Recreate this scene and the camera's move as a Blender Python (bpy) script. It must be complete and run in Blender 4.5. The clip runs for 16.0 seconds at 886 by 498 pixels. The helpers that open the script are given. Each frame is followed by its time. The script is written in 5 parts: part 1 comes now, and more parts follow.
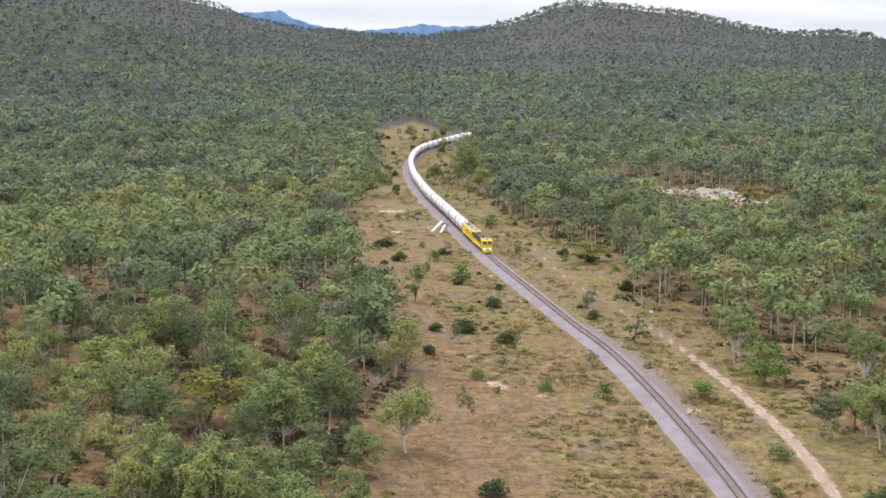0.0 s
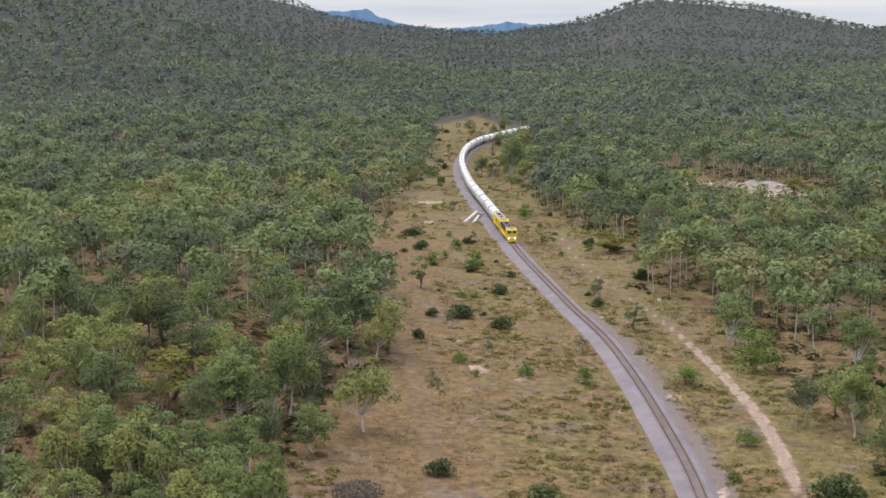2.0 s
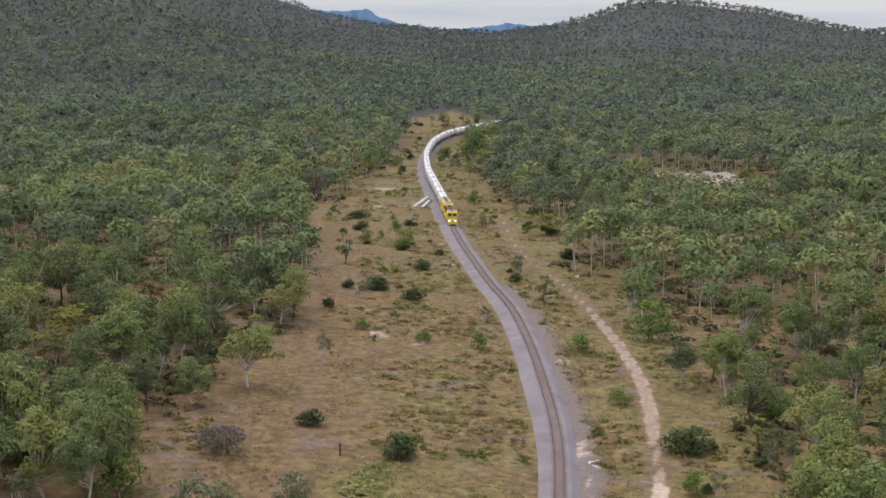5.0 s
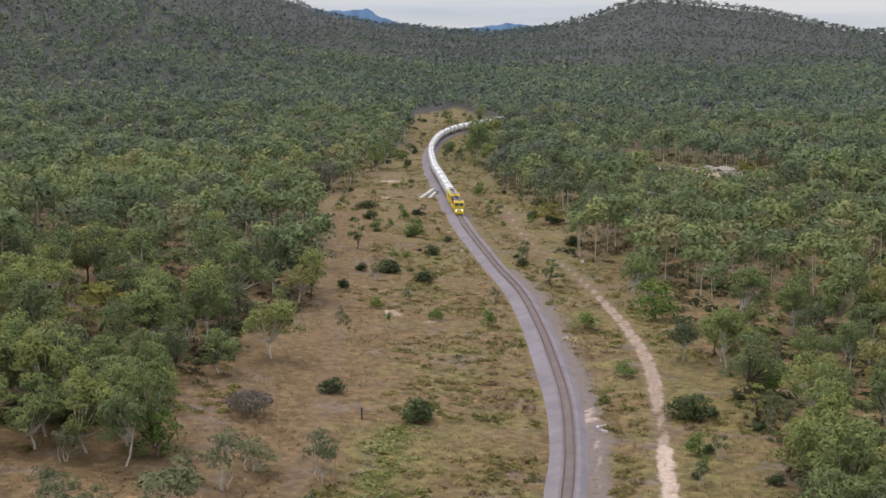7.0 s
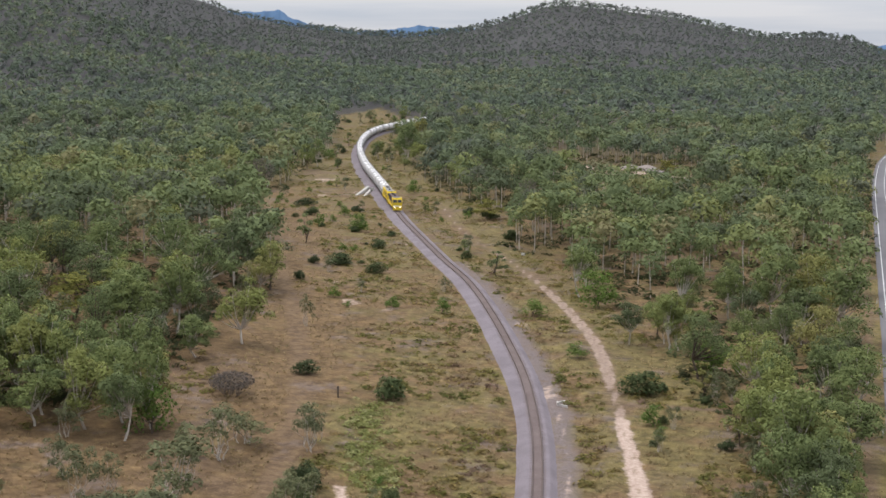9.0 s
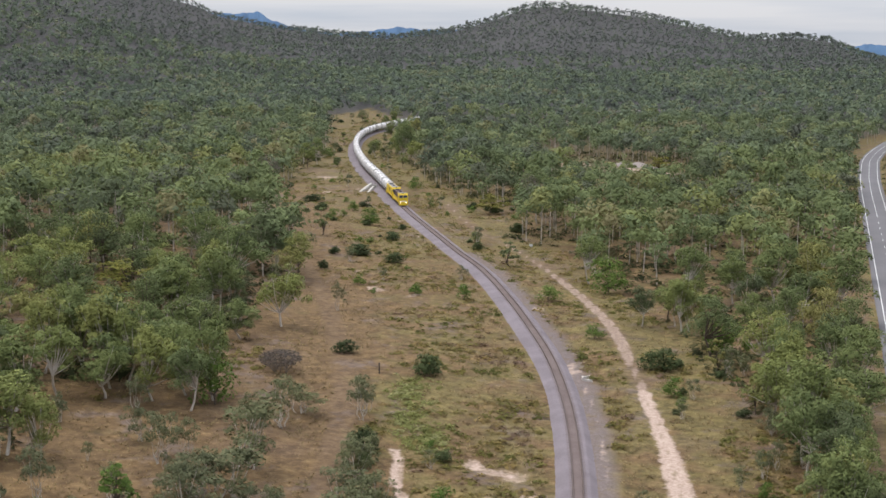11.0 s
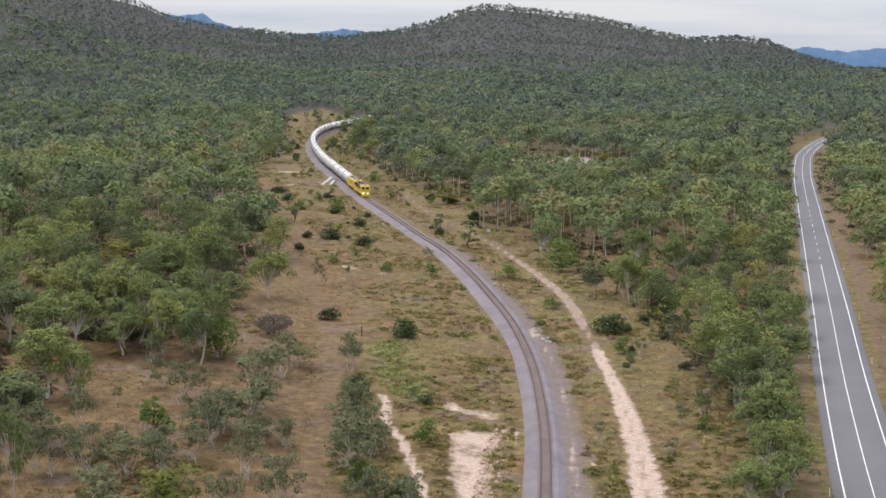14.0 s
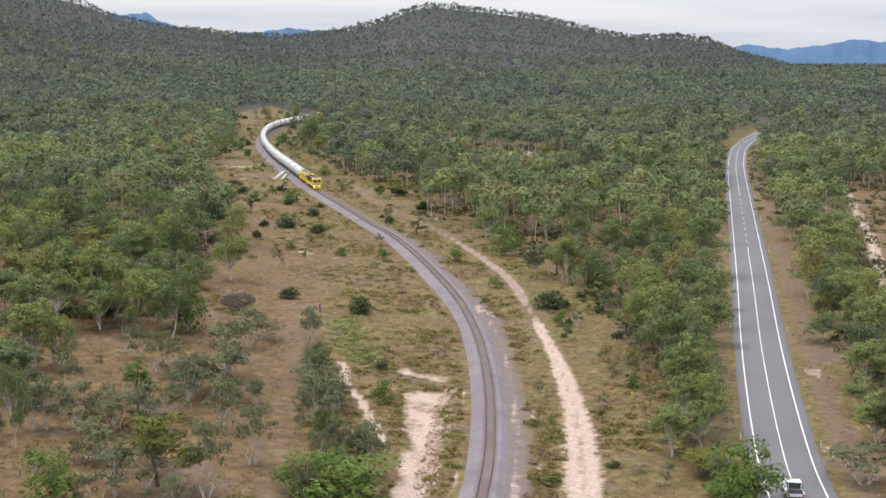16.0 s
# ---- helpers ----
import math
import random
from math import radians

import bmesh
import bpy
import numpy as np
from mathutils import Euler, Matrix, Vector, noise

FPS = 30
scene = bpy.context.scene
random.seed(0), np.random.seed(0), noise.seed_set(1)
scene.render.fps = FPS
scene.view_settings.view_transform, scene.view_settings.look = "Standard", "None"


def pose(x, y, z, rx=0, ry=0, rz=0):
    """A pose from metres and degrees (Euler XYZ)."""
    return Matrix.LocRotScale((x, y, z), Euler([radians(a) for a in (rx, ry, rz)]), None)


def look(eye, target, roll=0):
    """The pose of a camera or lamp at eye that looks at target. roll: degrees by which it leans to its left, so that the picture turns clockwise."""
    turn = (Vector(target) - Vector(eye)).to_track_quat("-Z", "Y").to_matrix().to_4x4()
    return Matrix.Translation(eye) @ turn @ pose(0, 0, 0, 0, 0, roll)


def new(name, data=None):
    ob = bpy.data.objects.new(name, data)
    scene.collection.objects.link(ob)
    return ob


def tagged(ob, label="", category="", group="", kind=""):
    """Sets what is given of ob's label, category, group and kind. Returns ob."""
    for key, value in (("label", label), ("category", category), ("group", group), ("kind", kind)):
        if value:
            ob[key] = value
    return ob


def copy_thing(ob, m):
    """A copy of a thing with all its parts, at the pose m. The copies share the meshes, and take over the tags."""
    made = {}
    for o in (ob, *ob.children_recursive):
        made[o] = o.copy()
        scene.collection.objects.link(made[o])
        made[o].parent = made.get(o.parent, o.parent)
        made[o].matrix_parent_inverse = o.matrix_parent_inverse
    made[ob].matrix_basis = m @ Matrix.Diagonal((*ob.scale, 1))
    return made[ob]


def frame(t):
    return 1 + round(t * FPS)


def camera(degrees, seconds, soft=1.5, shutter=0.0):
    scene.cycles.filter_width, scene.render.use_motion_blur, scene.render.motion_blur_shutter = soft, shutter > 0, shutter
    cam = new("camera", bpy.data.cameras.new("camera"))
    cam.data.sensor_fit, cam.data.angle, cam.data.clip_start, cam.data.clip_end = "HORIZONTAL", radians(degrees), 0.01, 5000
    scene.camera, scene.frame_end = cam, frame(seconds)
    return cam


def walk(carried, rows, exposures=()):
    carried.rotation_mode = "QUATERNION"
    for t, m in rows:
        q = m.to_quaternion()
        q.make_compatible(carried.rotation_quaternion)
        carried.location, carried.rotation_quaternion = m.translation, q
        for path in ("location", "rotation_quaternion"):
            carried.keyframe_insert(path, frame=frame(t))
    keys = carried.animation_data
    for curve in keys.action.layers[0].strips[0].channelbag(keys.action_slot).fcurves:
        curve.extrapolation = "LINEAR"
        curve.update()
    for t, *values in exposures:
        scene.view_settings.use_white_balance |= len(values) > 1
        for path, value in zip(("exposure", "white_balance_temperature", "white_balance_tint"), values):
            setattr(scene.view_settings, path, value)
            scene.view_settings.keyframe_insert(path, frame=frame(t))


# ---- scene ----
cam = camera(36.2, 16.0, soft=1.6)
PATH = [
    (0, (-19.886, -33.187, 58.971), (-35.886, 64.341, 43.730), -0.23),
    (0.5, (-15.614, -32.253, 58.317), (-33.679, 64.912, 43.070), -0.28),
    (1, (-11.510, -31.335, 57.592), (-31.225, 65.520, 42.406), -0.24),
    (1.5, (-7.163, -30.299, 56.821), (-28.354, 66.239, 41.610), -0.3),
    (2, (-2.808, -29.219, 56.088), (-25.311, 67.010, 40.805), -0.47),
    (2.5, (1.608, -28.366, 55.318), (-21.599, 67.712, 40.142), -0.35),
    (3, (5.854, -27.884, 54.509), (-17.494, 68.164, 39.353), -0.25),
    (3.5, (9.698, -28.088, 53.738), (-13.801, 67.933, 38.643), -0.34),
    (4, (12.471, -29.190, 53.056), (-10.675, 66.912, 37.931), -0.25),
    (6.5, (16.016, -40.023, 50.174), (-6.667, 56.191, 35.062), 0.14),
    (7, (15.390, -42.783, 49.970), (-7.294, 53.430, 34.858), 0.14),
    (7.5, (14.326, -45.764, 49.889), (-8.307, 50.468, 34.819), 0.24),
    (8, (12.965, -48.904, 49.863), (-9.610, 47.342, 34.794), 0.33),
    (8.5, (11.580, -52.202, 49.812), (-9.742, 44.340, 34.815), 0.4),
    (9, (10.083, -55.630, 49.718), (-6.139, 41.911, 34.797), 0.48),
    (9.5, (8.452, -59.130, 49.621), (-6.552, 38.612, 34.741), 0.46),
    (10, (6.750, -62.760, 49.543), (-8.205, 34.988, 34.658), 0.46),
    (12.5, (2.759, -81.909, 48.992), (-10.305, 16.151, 34.380), 0.42),
    (13, (2.619, -86.013, 48.827), (-9.640, 12.155, 34.236), 0.5),
    (13.5, (2.701, -90.301, 48.684), (-8.654, 7.977, 34.102), 0.39),
    (14, (2.904, -94.668, 48.563), (-7.593, 3.701, 33.957), 0.47),
    (14.5, (3.130, -99.073, 48.475), (-6.510, -0.614, 33.887), 0.35),
    (15, (3.405, -103.529, 48.419), (-5.238, -4.991, 33.736), 0.33),
    (15.5, (3.626, -108.048, 48.370), (-3.961, -9.424, 33.684), 0.42),
    (16, (3.945, -112.616, 48.274), (-2.635, -13.919, 33.593), 0.3),
]
walk(cam, [(t, look(eye, target, roll)) for t, eye, target, roll in PATH],
     exposures=[(0, 1.01, 6500, 13), (1, 0.86, 6500, 13), (2, 0.67, 6500, 13), (3.5, 0.48, 6500, 13), (7, 0.44, 6500, 13), (10, 0.49, 6500, 13), (12.5, 0.52, 6500, 13), (14, 0.58, 6500, 13), (16, 0.73, 6500, 13)])

# ---- light: high overcast, a soft sun behind thin cloud ----
SUN_ELEV, SUN_AZ = radians(62), radians(-60)
world = bpy.data.worlds.new("overcast_sky")
scene.world = world
world.use_nodes = True
wn, wl = world.node_tree.nodes, world.node_tree.links
wn.clear()
w_out = wn.new("ShaderNodeOutputWorld")
w_sky = wn.new("ShaderNodeTexSky")
w_sky.sky_type, w_sky.sun_disc = "NISHITA", False
w_sky.sun_elevation, w_sky.sun_rotation = SUN_ELEV, SUN_AZ
w_bg1 = wn.new("ShaderNodeBackground")
w_bg1.inputs["Strength"].default_value = 0.07
wl.new(w_sky.outputs["Color"], w_bg1.inputs["Color"])
w_geo = wn.new("ShaderNodeTexCoord")
w_map = wn.new("ShaderNodeMapping")
w_map.inputs["Scale"].default_value = (1.5, 1.5, 26.0)
wl.new(w_geo.outputs["Generated"], w_map.inputs["Vector"])
w_noise = wn.new("ShaderNodeTexNoise")
w_noise.inputs["Scale"].default_value, w_noise.inputs["Detail"].default_value = 2.2, 6
wl.new(w_map.outputs["Vector"], w_noise.inputs["Vector"])
w_ramp = wn.new("ShaderNodeValToRGB")
w_ramp.color_ramp.elements[0].position, w_ramp.color_ramp.elements[0].color = 0.36, (0.64, 0.716, 0.825, 1)
w_ramp.color_ramp.elements[1].position, w_ramp.color_ramp.elements[1].color = 0.62, (0.875, 0.90, 0.942, 1)
wl.new(w_noise.outputs["Fac"], w_ramp.inputs["Fac"])
w_bg2 = wn.new("ShaderNodeBackground")
w_sep = wn.new("ShaderNodeSeparateXYZ")
wl.new(w_geo.outputs["Generated"], w_sep.inputs[0])
w_lift = wn.new("ShaderNodeMath")
w_lift.operation, w_lift.use_clamp = "MULTIPLY_ADD", False
w_lift.inputs[1].default_value, w_lift.inputs[2].default_value = 0.95, 0.59
wl.new(w_sep.outputs["Z"], w_lift.inputs[0])
w_top = wn.new("ShaderNodeMath")
w_top.operation = "MAXIMUM"
w_top.inputs[1].default_value = 0.5
wl.new(w_lift.outputs[0], w_top.inputs[0])
wl.new(w_top.outputs[0], w_bg2.inputs["Strength"])
wl.new(w_ramp.outputs["Color"], w_bg2.inputs["Color"])
w_mix = wn.new("ShaderNodeMixShader")
w_mix.inputs["Fac"].default_value = 0.85
wl.new(w_bg1.outputs[0], w_mix.inputs[1])
wl.new(w_bg2.outputs[0], w_mix.inputs[2])
wl.new(w_mix.outputs[0], w_out.inputs["Surface"])

sun_data = bpy.data.lights.new("sun", "SUN")
sun_data.energy, sun_data.angle, sun_data.color = 1.5, radians(40), (1.0, 0.95, 0.87)
sun = new("sun", sun_data)
sun.matrix_world = look((math.sin(SUN_AZ) * math.cos(SUN_ELEV) * 300, math.cos(SUN_AZ) * math.cos(SUN_ELEV) * 300, math.sin(SUN_ELEV) * 300), (0, 0, 0))

# ---- materials ----
def material(name, rough=0.9, metal=0.0):
    m = bpy.data.materials.new(name)
    m.use_nodes = True
    b = m.node_tree.nodes["Principled BSDF"]
    b.inputs["Roughness"].default_value, b.inputs["Metallic"].default_value = rough, metal
    b.inputs["Specular IOR Level"].default_value = 0.25
    return m, m.node_tree.nodes, m.node_tree.links, b


def noise_at(n, l, coord, scale, detail=4.0, rough=0.55):
    t = n.new("ShaderNodeTexNoise")
    t.inputs["Scale"].default_value, t.inputs["Detail"].default_value, t.inputs["Roughness"].default_value = scale, detail, rough
    l.new(coord, t.inputs["Vector"])
    return t.outputs["Fac"]


def ramp(n, l, fac, stops):
    r = n.new("ShaderNodeValToRGB")
    e = r.color_ramp.elements
    e[0].position, e[0].color = stops[0][0], (*stops[0][1], 1)
    e[1].position, e[1].color = stops[-1][0], (*stops[-1][1], 1)
    for p, c in stops[1:-1]:
        e.new(p).color = (*c, 1)
    l.new(fac, r.inputs["Fac"])
    return r.outputs["Color"]


def mix(n, l, fac, a, b, mode="MIX"):
    x = n.new("ShaderNodeMix")
    x.data_type, x.blend_type = "RGBA", mode
    for sock, v in ((x.inputs[0], fac), (x.inputs[6], a), (x.inputs[7], b)):
        if isinstance(v, (int, float)):
            sock.default_value = v
        elif isinstance(v, tuple):
            sock.default_value = (*v, 1)
        else:
            l.new(v, sock)
    return x.outputs[2]


def bump(n, l, b, height, strength, distance):
    k = n.new("ShaderNodeBump")
    k.inputs["Strength"].default_value, k.inputs["Distance"].default_value = strength, distance
    l.new(height, k.inputs["Height"])
    l.new(k.outputs["Normal"], b.inputs["Normal"])


def where(n):
    return n.new("ShaderNodeNewGeometry").outputs["Position"]


def two_tone(name, dark, light, scale, rough=0.85, fine=None, metal=0.0, relief=0.0, coord="Object"):
    """Paint, stone or metal with stains at one scale and grain at another."""
    m, n, l, b = material(name, rough, metal)
    c = n.new("ShaderNodeTexCoord").outputs["Object"] if coord == "Object" else where(n)
    a = noise_at(n, l, c, scale, 5)
    g = noise_at(n, l, c, fine or scale * 9, 3)
    base = ramp(n, l, a, [(0.3, dark), (0.7, light)])
    l.new(mix(n, l, 0.35, base, ramp(n, l, g, [(0.35, dark), (0.65, light)])), b.inputs["Base Color"])
    if relief:
        bump(n, l, b, g, 0.6, relief)
    return m


def foliage(name, stops, attr=False, vary=1.0, thin=0.27):
    m, n, l, b = material(name, 0.8)
    b.inputs["Specular IOR Level"].default_value = 0.08
    if attr:
        a = n.new("ShaderNodeAttribute")
        a.attribute_name = "tint"
        fac = a.outputs["Fac"]
    else:
        fac = n.new("ShaderNodeObjectInfo").outputs["Random"]
    base = ramp(n, l, fac, stops)
    isl = n.new("ShaderNodeNewGeometry").outputs["Random Per Island"]
    v = ramp(n, l, isl, [(0.0, (1 - 0.34 * vary, 1 - 0.32 * vary, 1 - 0.38 * vary)), (1.0, (1 + 0.32 * vary, 1 + 0.28 * vary, 1 + 0.2 * vary))])
    col = mix(n, l, 1.0, base, v, "MULTIPLY")
    l.new(col, b.inputs["Base Color"])
    t = n.new("ShaderNodeBsdfTranslucent")
    l.new(col, t.inputs["Color"])
    x = n.new("ShaderNodeMixShader")
    x.inputs["Fac"].default_value = thin
    l.new(b.outputs[0], x.inputs[1])
    l.new(t.outputs[0], x.inputs[2])
    l.new(x.outputs[0], n["Material Output"].inputs["Surface"])
    return m


# ---- lie of the land ----
RAIL = [(-8, -150), (-4, -60), (-2, 0), (-1, 25.5), (-0.7, 39.3), (-1.1, 55.9), (-1.8, 71.8), (-3.2, 90.2), (-4.9, 106.9), (-7.3, 123.4), (-10, 138.5), (-14.5, 157.7), (-20.6, 181.5), (-28.9, 209.5), (-39.1, 236.4), (-56.9, 290.9), (-74, 350), (-89.8, 402.6), (-105.6, 455), (-120.8, 512.3), (-129.8, 551.6), (-136.6, 588.4), (-139.4, 615.1), (-139.6, 634.2), (-138, 648), (-128, 688.8), (-112, 730), (-80, 775), (-30, 810), (40, 840)]
ROAD = [(29, -150), (30, -60), (31.6, 0), (32.8, 31.9), (33.9, 45), (36.9, 71.5), (41.6, 109.1), (48.9, 163.2), (60.8, 253.9), (70.5, 328), (84, 429.8), (93.8, 495.1), (104.6, 558), (121, 620), (146, 680), (190, 740)]
TRACK = [(8, -150), (9, -60), (9.6, 0), (9.9, 28.7), (10.1, 42.4), (10, 59.4), (9.1, 77.6), (7.5, 97), (5.8, 111.6), (4.5, 126), (3, 135.1), (1.9, 146.6), (-1.1, 166.5), (-5.7, 186), (-9.8, 200.3), (-20, 231), (-27.5, 250), (-34, 265), (-43.2, 292), (-52.9, 330.2)]
RIDGE = [(-60, 3), (-34, 4.6), (-28, 4.0), (-24, 3.2), (-21, 2.5), (-18.4, 1.92), (-17.3, 1.44), (-15.1, 0.99), (-12.4, 0.66), (-10.5, 0.58), (-8.2, 0.82), (-6.8, 1.15), (-5.8, 1.5), (-4.9, 1.85), (-4, 1.93), (-2.3, 1.75), (0, 1.48), (2.4, 0.96), (4, 0.62), (5.9, 0.69), (7.2, 0.58), (8.4, 0.05), (10.4, -0.5), (12.6, -0.9), (20, -1.0), (60, -0.6)]
CLEARING = [(-67, -60), (-65, 68), (-72, 93), (-54, 104), (-60, 143), (-61, 179), (-68, 208), (-89, 267), (-118, 350), (-122, 403), (-141, 542), (-188, 740), (-175, 800), (-124, 690), (-108, 533), (-74, 414), (-42, 340), (-29, 320), (-30, 262), (-12, 246), (-5, 208), (4, 186), (10, 165), (14, 135), (23, 100), (24, 70), (24, 45), (20, -60)]


def smoothstep(a, b, v):
    u = np.clip((v - a) / (b - a), 0, 1)
    return u * u * (3 - 2 * u)


def spline(pts, step):
    """Evenly spaced points along a smooth line through pts."""
    p = np.array([pts[0], *pts, pts[-1]], float)
    out = []
    for k in range(1, len(p) - 2):
        a, b, c, d = p[k - 1:k + 3]
        m = max(2, int(np.linalg.norm(c - b) / 1.0))
        u = np.arange(m)[:, None] / m
        out.append(0.5 * (2 * b + (c - a) * u + (2 * a - 5 * b + 4 * c - d) * u ** 2 + (3 * b - a - 3 * c + d) * u ** 3))
    q = np.vstack([*out, p[-1:]])
    for _ in range(3):
        q[4:-4] = (q[:-8] + q[2:-6] + q[4:-4] + q[6:-2] + q[8:]) / 5
    s = np.concatenate([[0], np.cumsum(np.linalg.norm(np.diff(q, axis=0), axis=1))])
    at = np.arange(0, s[-1], step)
    return np.stack([np.interp(at, s, q[:, 0]), np.interp(at, s, q[:, 1])], 1)


def wave(x, y, size, seed=0.0):
    """A cheap smooth unevenness between -1 and 1."""
    a, b = x / size + seed, y / size - seed * 1.7
    return (np.sin(a * 1.9 + 1.3 * np.sin(b * 1.1 + seed)) + np.sin(b * 2.3 + 1.7 * np.sin(a * 0.9)) + np.sin((a + b) * 1.3 + 2 * np.sin((a - b) * 0.8))) / 3


def land(x, y):
    """Height of the natural ground."""
    x, y = np.asarray(x, float), np.asarray(y, float)
    w = 1 - smoothstep(210, 364, y)
    z = 0.98 + 0.065 * np.clip(-x - 7, 0, 98) * w
    d = np.hypot(x, y + 112)
    az = np.degrees(np.arctan2(x, y + 112))
    z = z + 0.033 * np.clip(d - 700, 0, 800)
    az2 = az + wave(x, y, 260) * 0.5
    crest_d = 2100 - 420 * smoothstep(-10, -24, az)
    crest = 48 - 9 + crest_d * np.tan(np.radians(np.interp(az2, [r[0] for r in RIDGE], [r[1] for r in RIDGE])))
    start = 1350 - 350 * smoothstep(-10, -24, az)
    u = np.clip((d - start) / (crest_d - start), 0, 1)
    base = z
    z = base + (np.maximum(crest, 20) - base) * (u ** 1.25 * (1 - 0.25 * u * (1 - u)))
    z = z + wave(x, y, 90, 2.0) * 5 * np.clip(u * 3, 0, 1) * (1 - u)
    z = z - np.clip(d - crest_d - 30, 0, 900) * 0.16
    return np.maximum(z, -30)


RAIL_LINE, ROAD_LINE, TRACK_LINE = spline(RAIL, 1.0), spline(ROAD, 1.0), spline(TRACK, 1.0)


def beside(line, x, y):
    """Distance from a line in plan (positive on its right) for arrays of points."""
    out = np.full(np.shape(x), 1e3)
    flat_x, flat_y = np.ravel(x), np.ravel(y)
    res = np.full(flat_x.shape, 1e3)
    coarse = line[::4]
    for k in range(0, len(flat_x), 4000):
        px, py = flat_x[k:k + 4000, None], flat_y[k:k + 4000, None]
        d2 = (px - coarse[:, 0]) ** 2 + (py - coarse[:, 1]) ** 2
        j = np.clip(d2.argmin(1), 1, len(coarse) - 2)
        t = coarse[j + 1] - coarse[j - 1]
        t /= np.linalg.norm(t, axis=1)[:, None]
        off = np.stack([flat_x[k:k + 4000], flat_y[k:k + 4000]], 1) - coarse[j]
        side = off[:, 0] * t[:, 1] - off[:, 1] * t[:, 0]
        far = np.sqrt(d2.min(1))
        res[k:k + 4000] = np.where(far < 30, side, np.sign(side) * far)
    return res.reshape(out.shape)


def inside(poly, x, y):
    p = np.array(poly, float)
    r = np.zeros(np.shape(x), bool)
    for (x0, y0), (x1, y1) in zip(p, np.roll(p, -1, 0)):
        hit = ((y0 > y) != (y1 > y)) & (x < (x1 - x0) * (y - y0) / (y1 - y0 + 1e-9) + x0)
        r ^= hit
    return r


def mesh_from(name, verts, faces, mats, mat_index=None, smooth=False, normals=None):
    """A mesh from arrays: verts n x 3, faces m x 3 or m x 4."""
    me = bpy.data.meshes.new(name)
    verts, faces = np.asarray(verts, np.float32), np.asarray(faces, np.int32)
    k = faces.shape[1]
    me.vertices.add(len(verts))
    me.vertices.foreach_set("co", verts.ravel())
    me.loops.add(faces.size)
    me.loops.foreach_set("vertex_index", faces.ravel())
    me.polygons.add(len(faces))
    me.polygons.foreach_set("loop_start", np.arange(0, faces.size, k, dtype=np.int32))
    if mat_index is not None:
        me.polygons.foreach_set("material_index", np.asarray(mat_index, np.int32))
    me.polygons.foreach_set("use_smooth", np.full(len(faces), smooth))
    for m in mats:
        me.materials.append(m)
    me.update(calc_edges=True)
    me.validate()
    if normals is not None:
        me.normals_split_custom_set_from_vertices(np.asarray(normals, np.float32))
    return me


def ribbon(line, offsets, heights, z_of):
    """A strip swept along a line: cross-section offsets (to the right) and heights above z_of."""
    t = np.gradient(line, axis=0)
    t /= np.linalg.norm(t, axis=1)[:, None]
    nrm = np.stack([t[:, 1], -t[:, 0]], 1)
    z0 = z_of(line)
    v = np.stack([np.concatenate([line + nrm * o, (z0 + h)[:, None]], 1) for o, h in zip(offsets, heights)], 1)
    m = len(offsets)
    idx = np.arange(len(line) * m).reshape(len(line), m)
    f = np.stack([idx[:-1, :-1], idx[:-1, 1:], idx[1:, 1:], idx[1:, :-1]], -1).reshape(-1, 4)
    return v.reshape(-1, 3), f


def soft_z(line, size=25):
    z = land(line[:, 0], line[:, 1])
    k = np.ones(size) / size
    return np.convolve(np.pad(z, size // 2, mode="edge"), k, "valid")[:len(z)]

# ---- ground ----
RUTS = spline([(-21, -150), (-21.5, 0), (-23.1, 23.2), (-24.8, 36.8), (-27.6, 55.8), (-30.8, 80.3), (-35, 105), (-42, 132), (-47.5, 150), (-55, 173), (-66.5, 205), (-79.5, 246), (-94, 292), (-112, 345)], 1.0)
SIDE_TRACK = spline([(104, 320), (94, 260), (86, 217), (79.6, 183), (73, 150)], 1.0)
GULLY = spline([(-23.9, 83.2), (-23, 73.3), (-19.6, 65.8), (-17.2, 57.3), (-15.4, 50.4), (-13.2, 42.3)], 1.0)
WASH = [(-13.6, 68.5), (-11.3, 70.3), (-7.2, 71.3), (-6.5, 64.5), (-7.7, 59.7), (-6.7, 52.6), (-6.9, 44.2), (-6.9, 36.2), (-6.8, 30.6), (-6.2, 20), (-11.3, 20), (-11.0, 31.4), (-11.8, 41.8), (-10.9, 45.1), (-12.4, 51.5), (-13.0, 61.2)]
WASH_TOP = [(-16.5, 84.4), (-14.4, 84.7), (-12.4, 79.5), (-8.9, 82.1), (-7.1, 78.9), (-8.2, 72.6), (-11.3, 75.7), (-15.0, 78.6)]
PATCHES = [(-8.5, 30, 1.5, 8), (107.7, 379, 5, 8), (137, 559, 7, 10), (45.8, 86.6, 1.6, 3), (39.7, 46.1, 1.4, 2), (-38, 176, 1.5, 3), (-53, 196, 1.3, 3), (-45.8, 179.7, 2.2, 4), (-86.8, 330, 4, 5), (-100, 366, 4, 6), (-17, 490, 24, 14), (8, 462, 18, 16), (-92, 384, 3, 3), (-6, 131, 2, 5), (-14, 176, 2.2, 3), (-112, 420, 6, 12), (65, 300, 3, 8)]
LUSH = [(-27, 109, 5, 8), (5.8, 57, 1.7, 17), (-48, 360, 12, 18), (-24, 100, 6, 14), (14, 150, 4, 26), (-24, 238, 5, 18)]


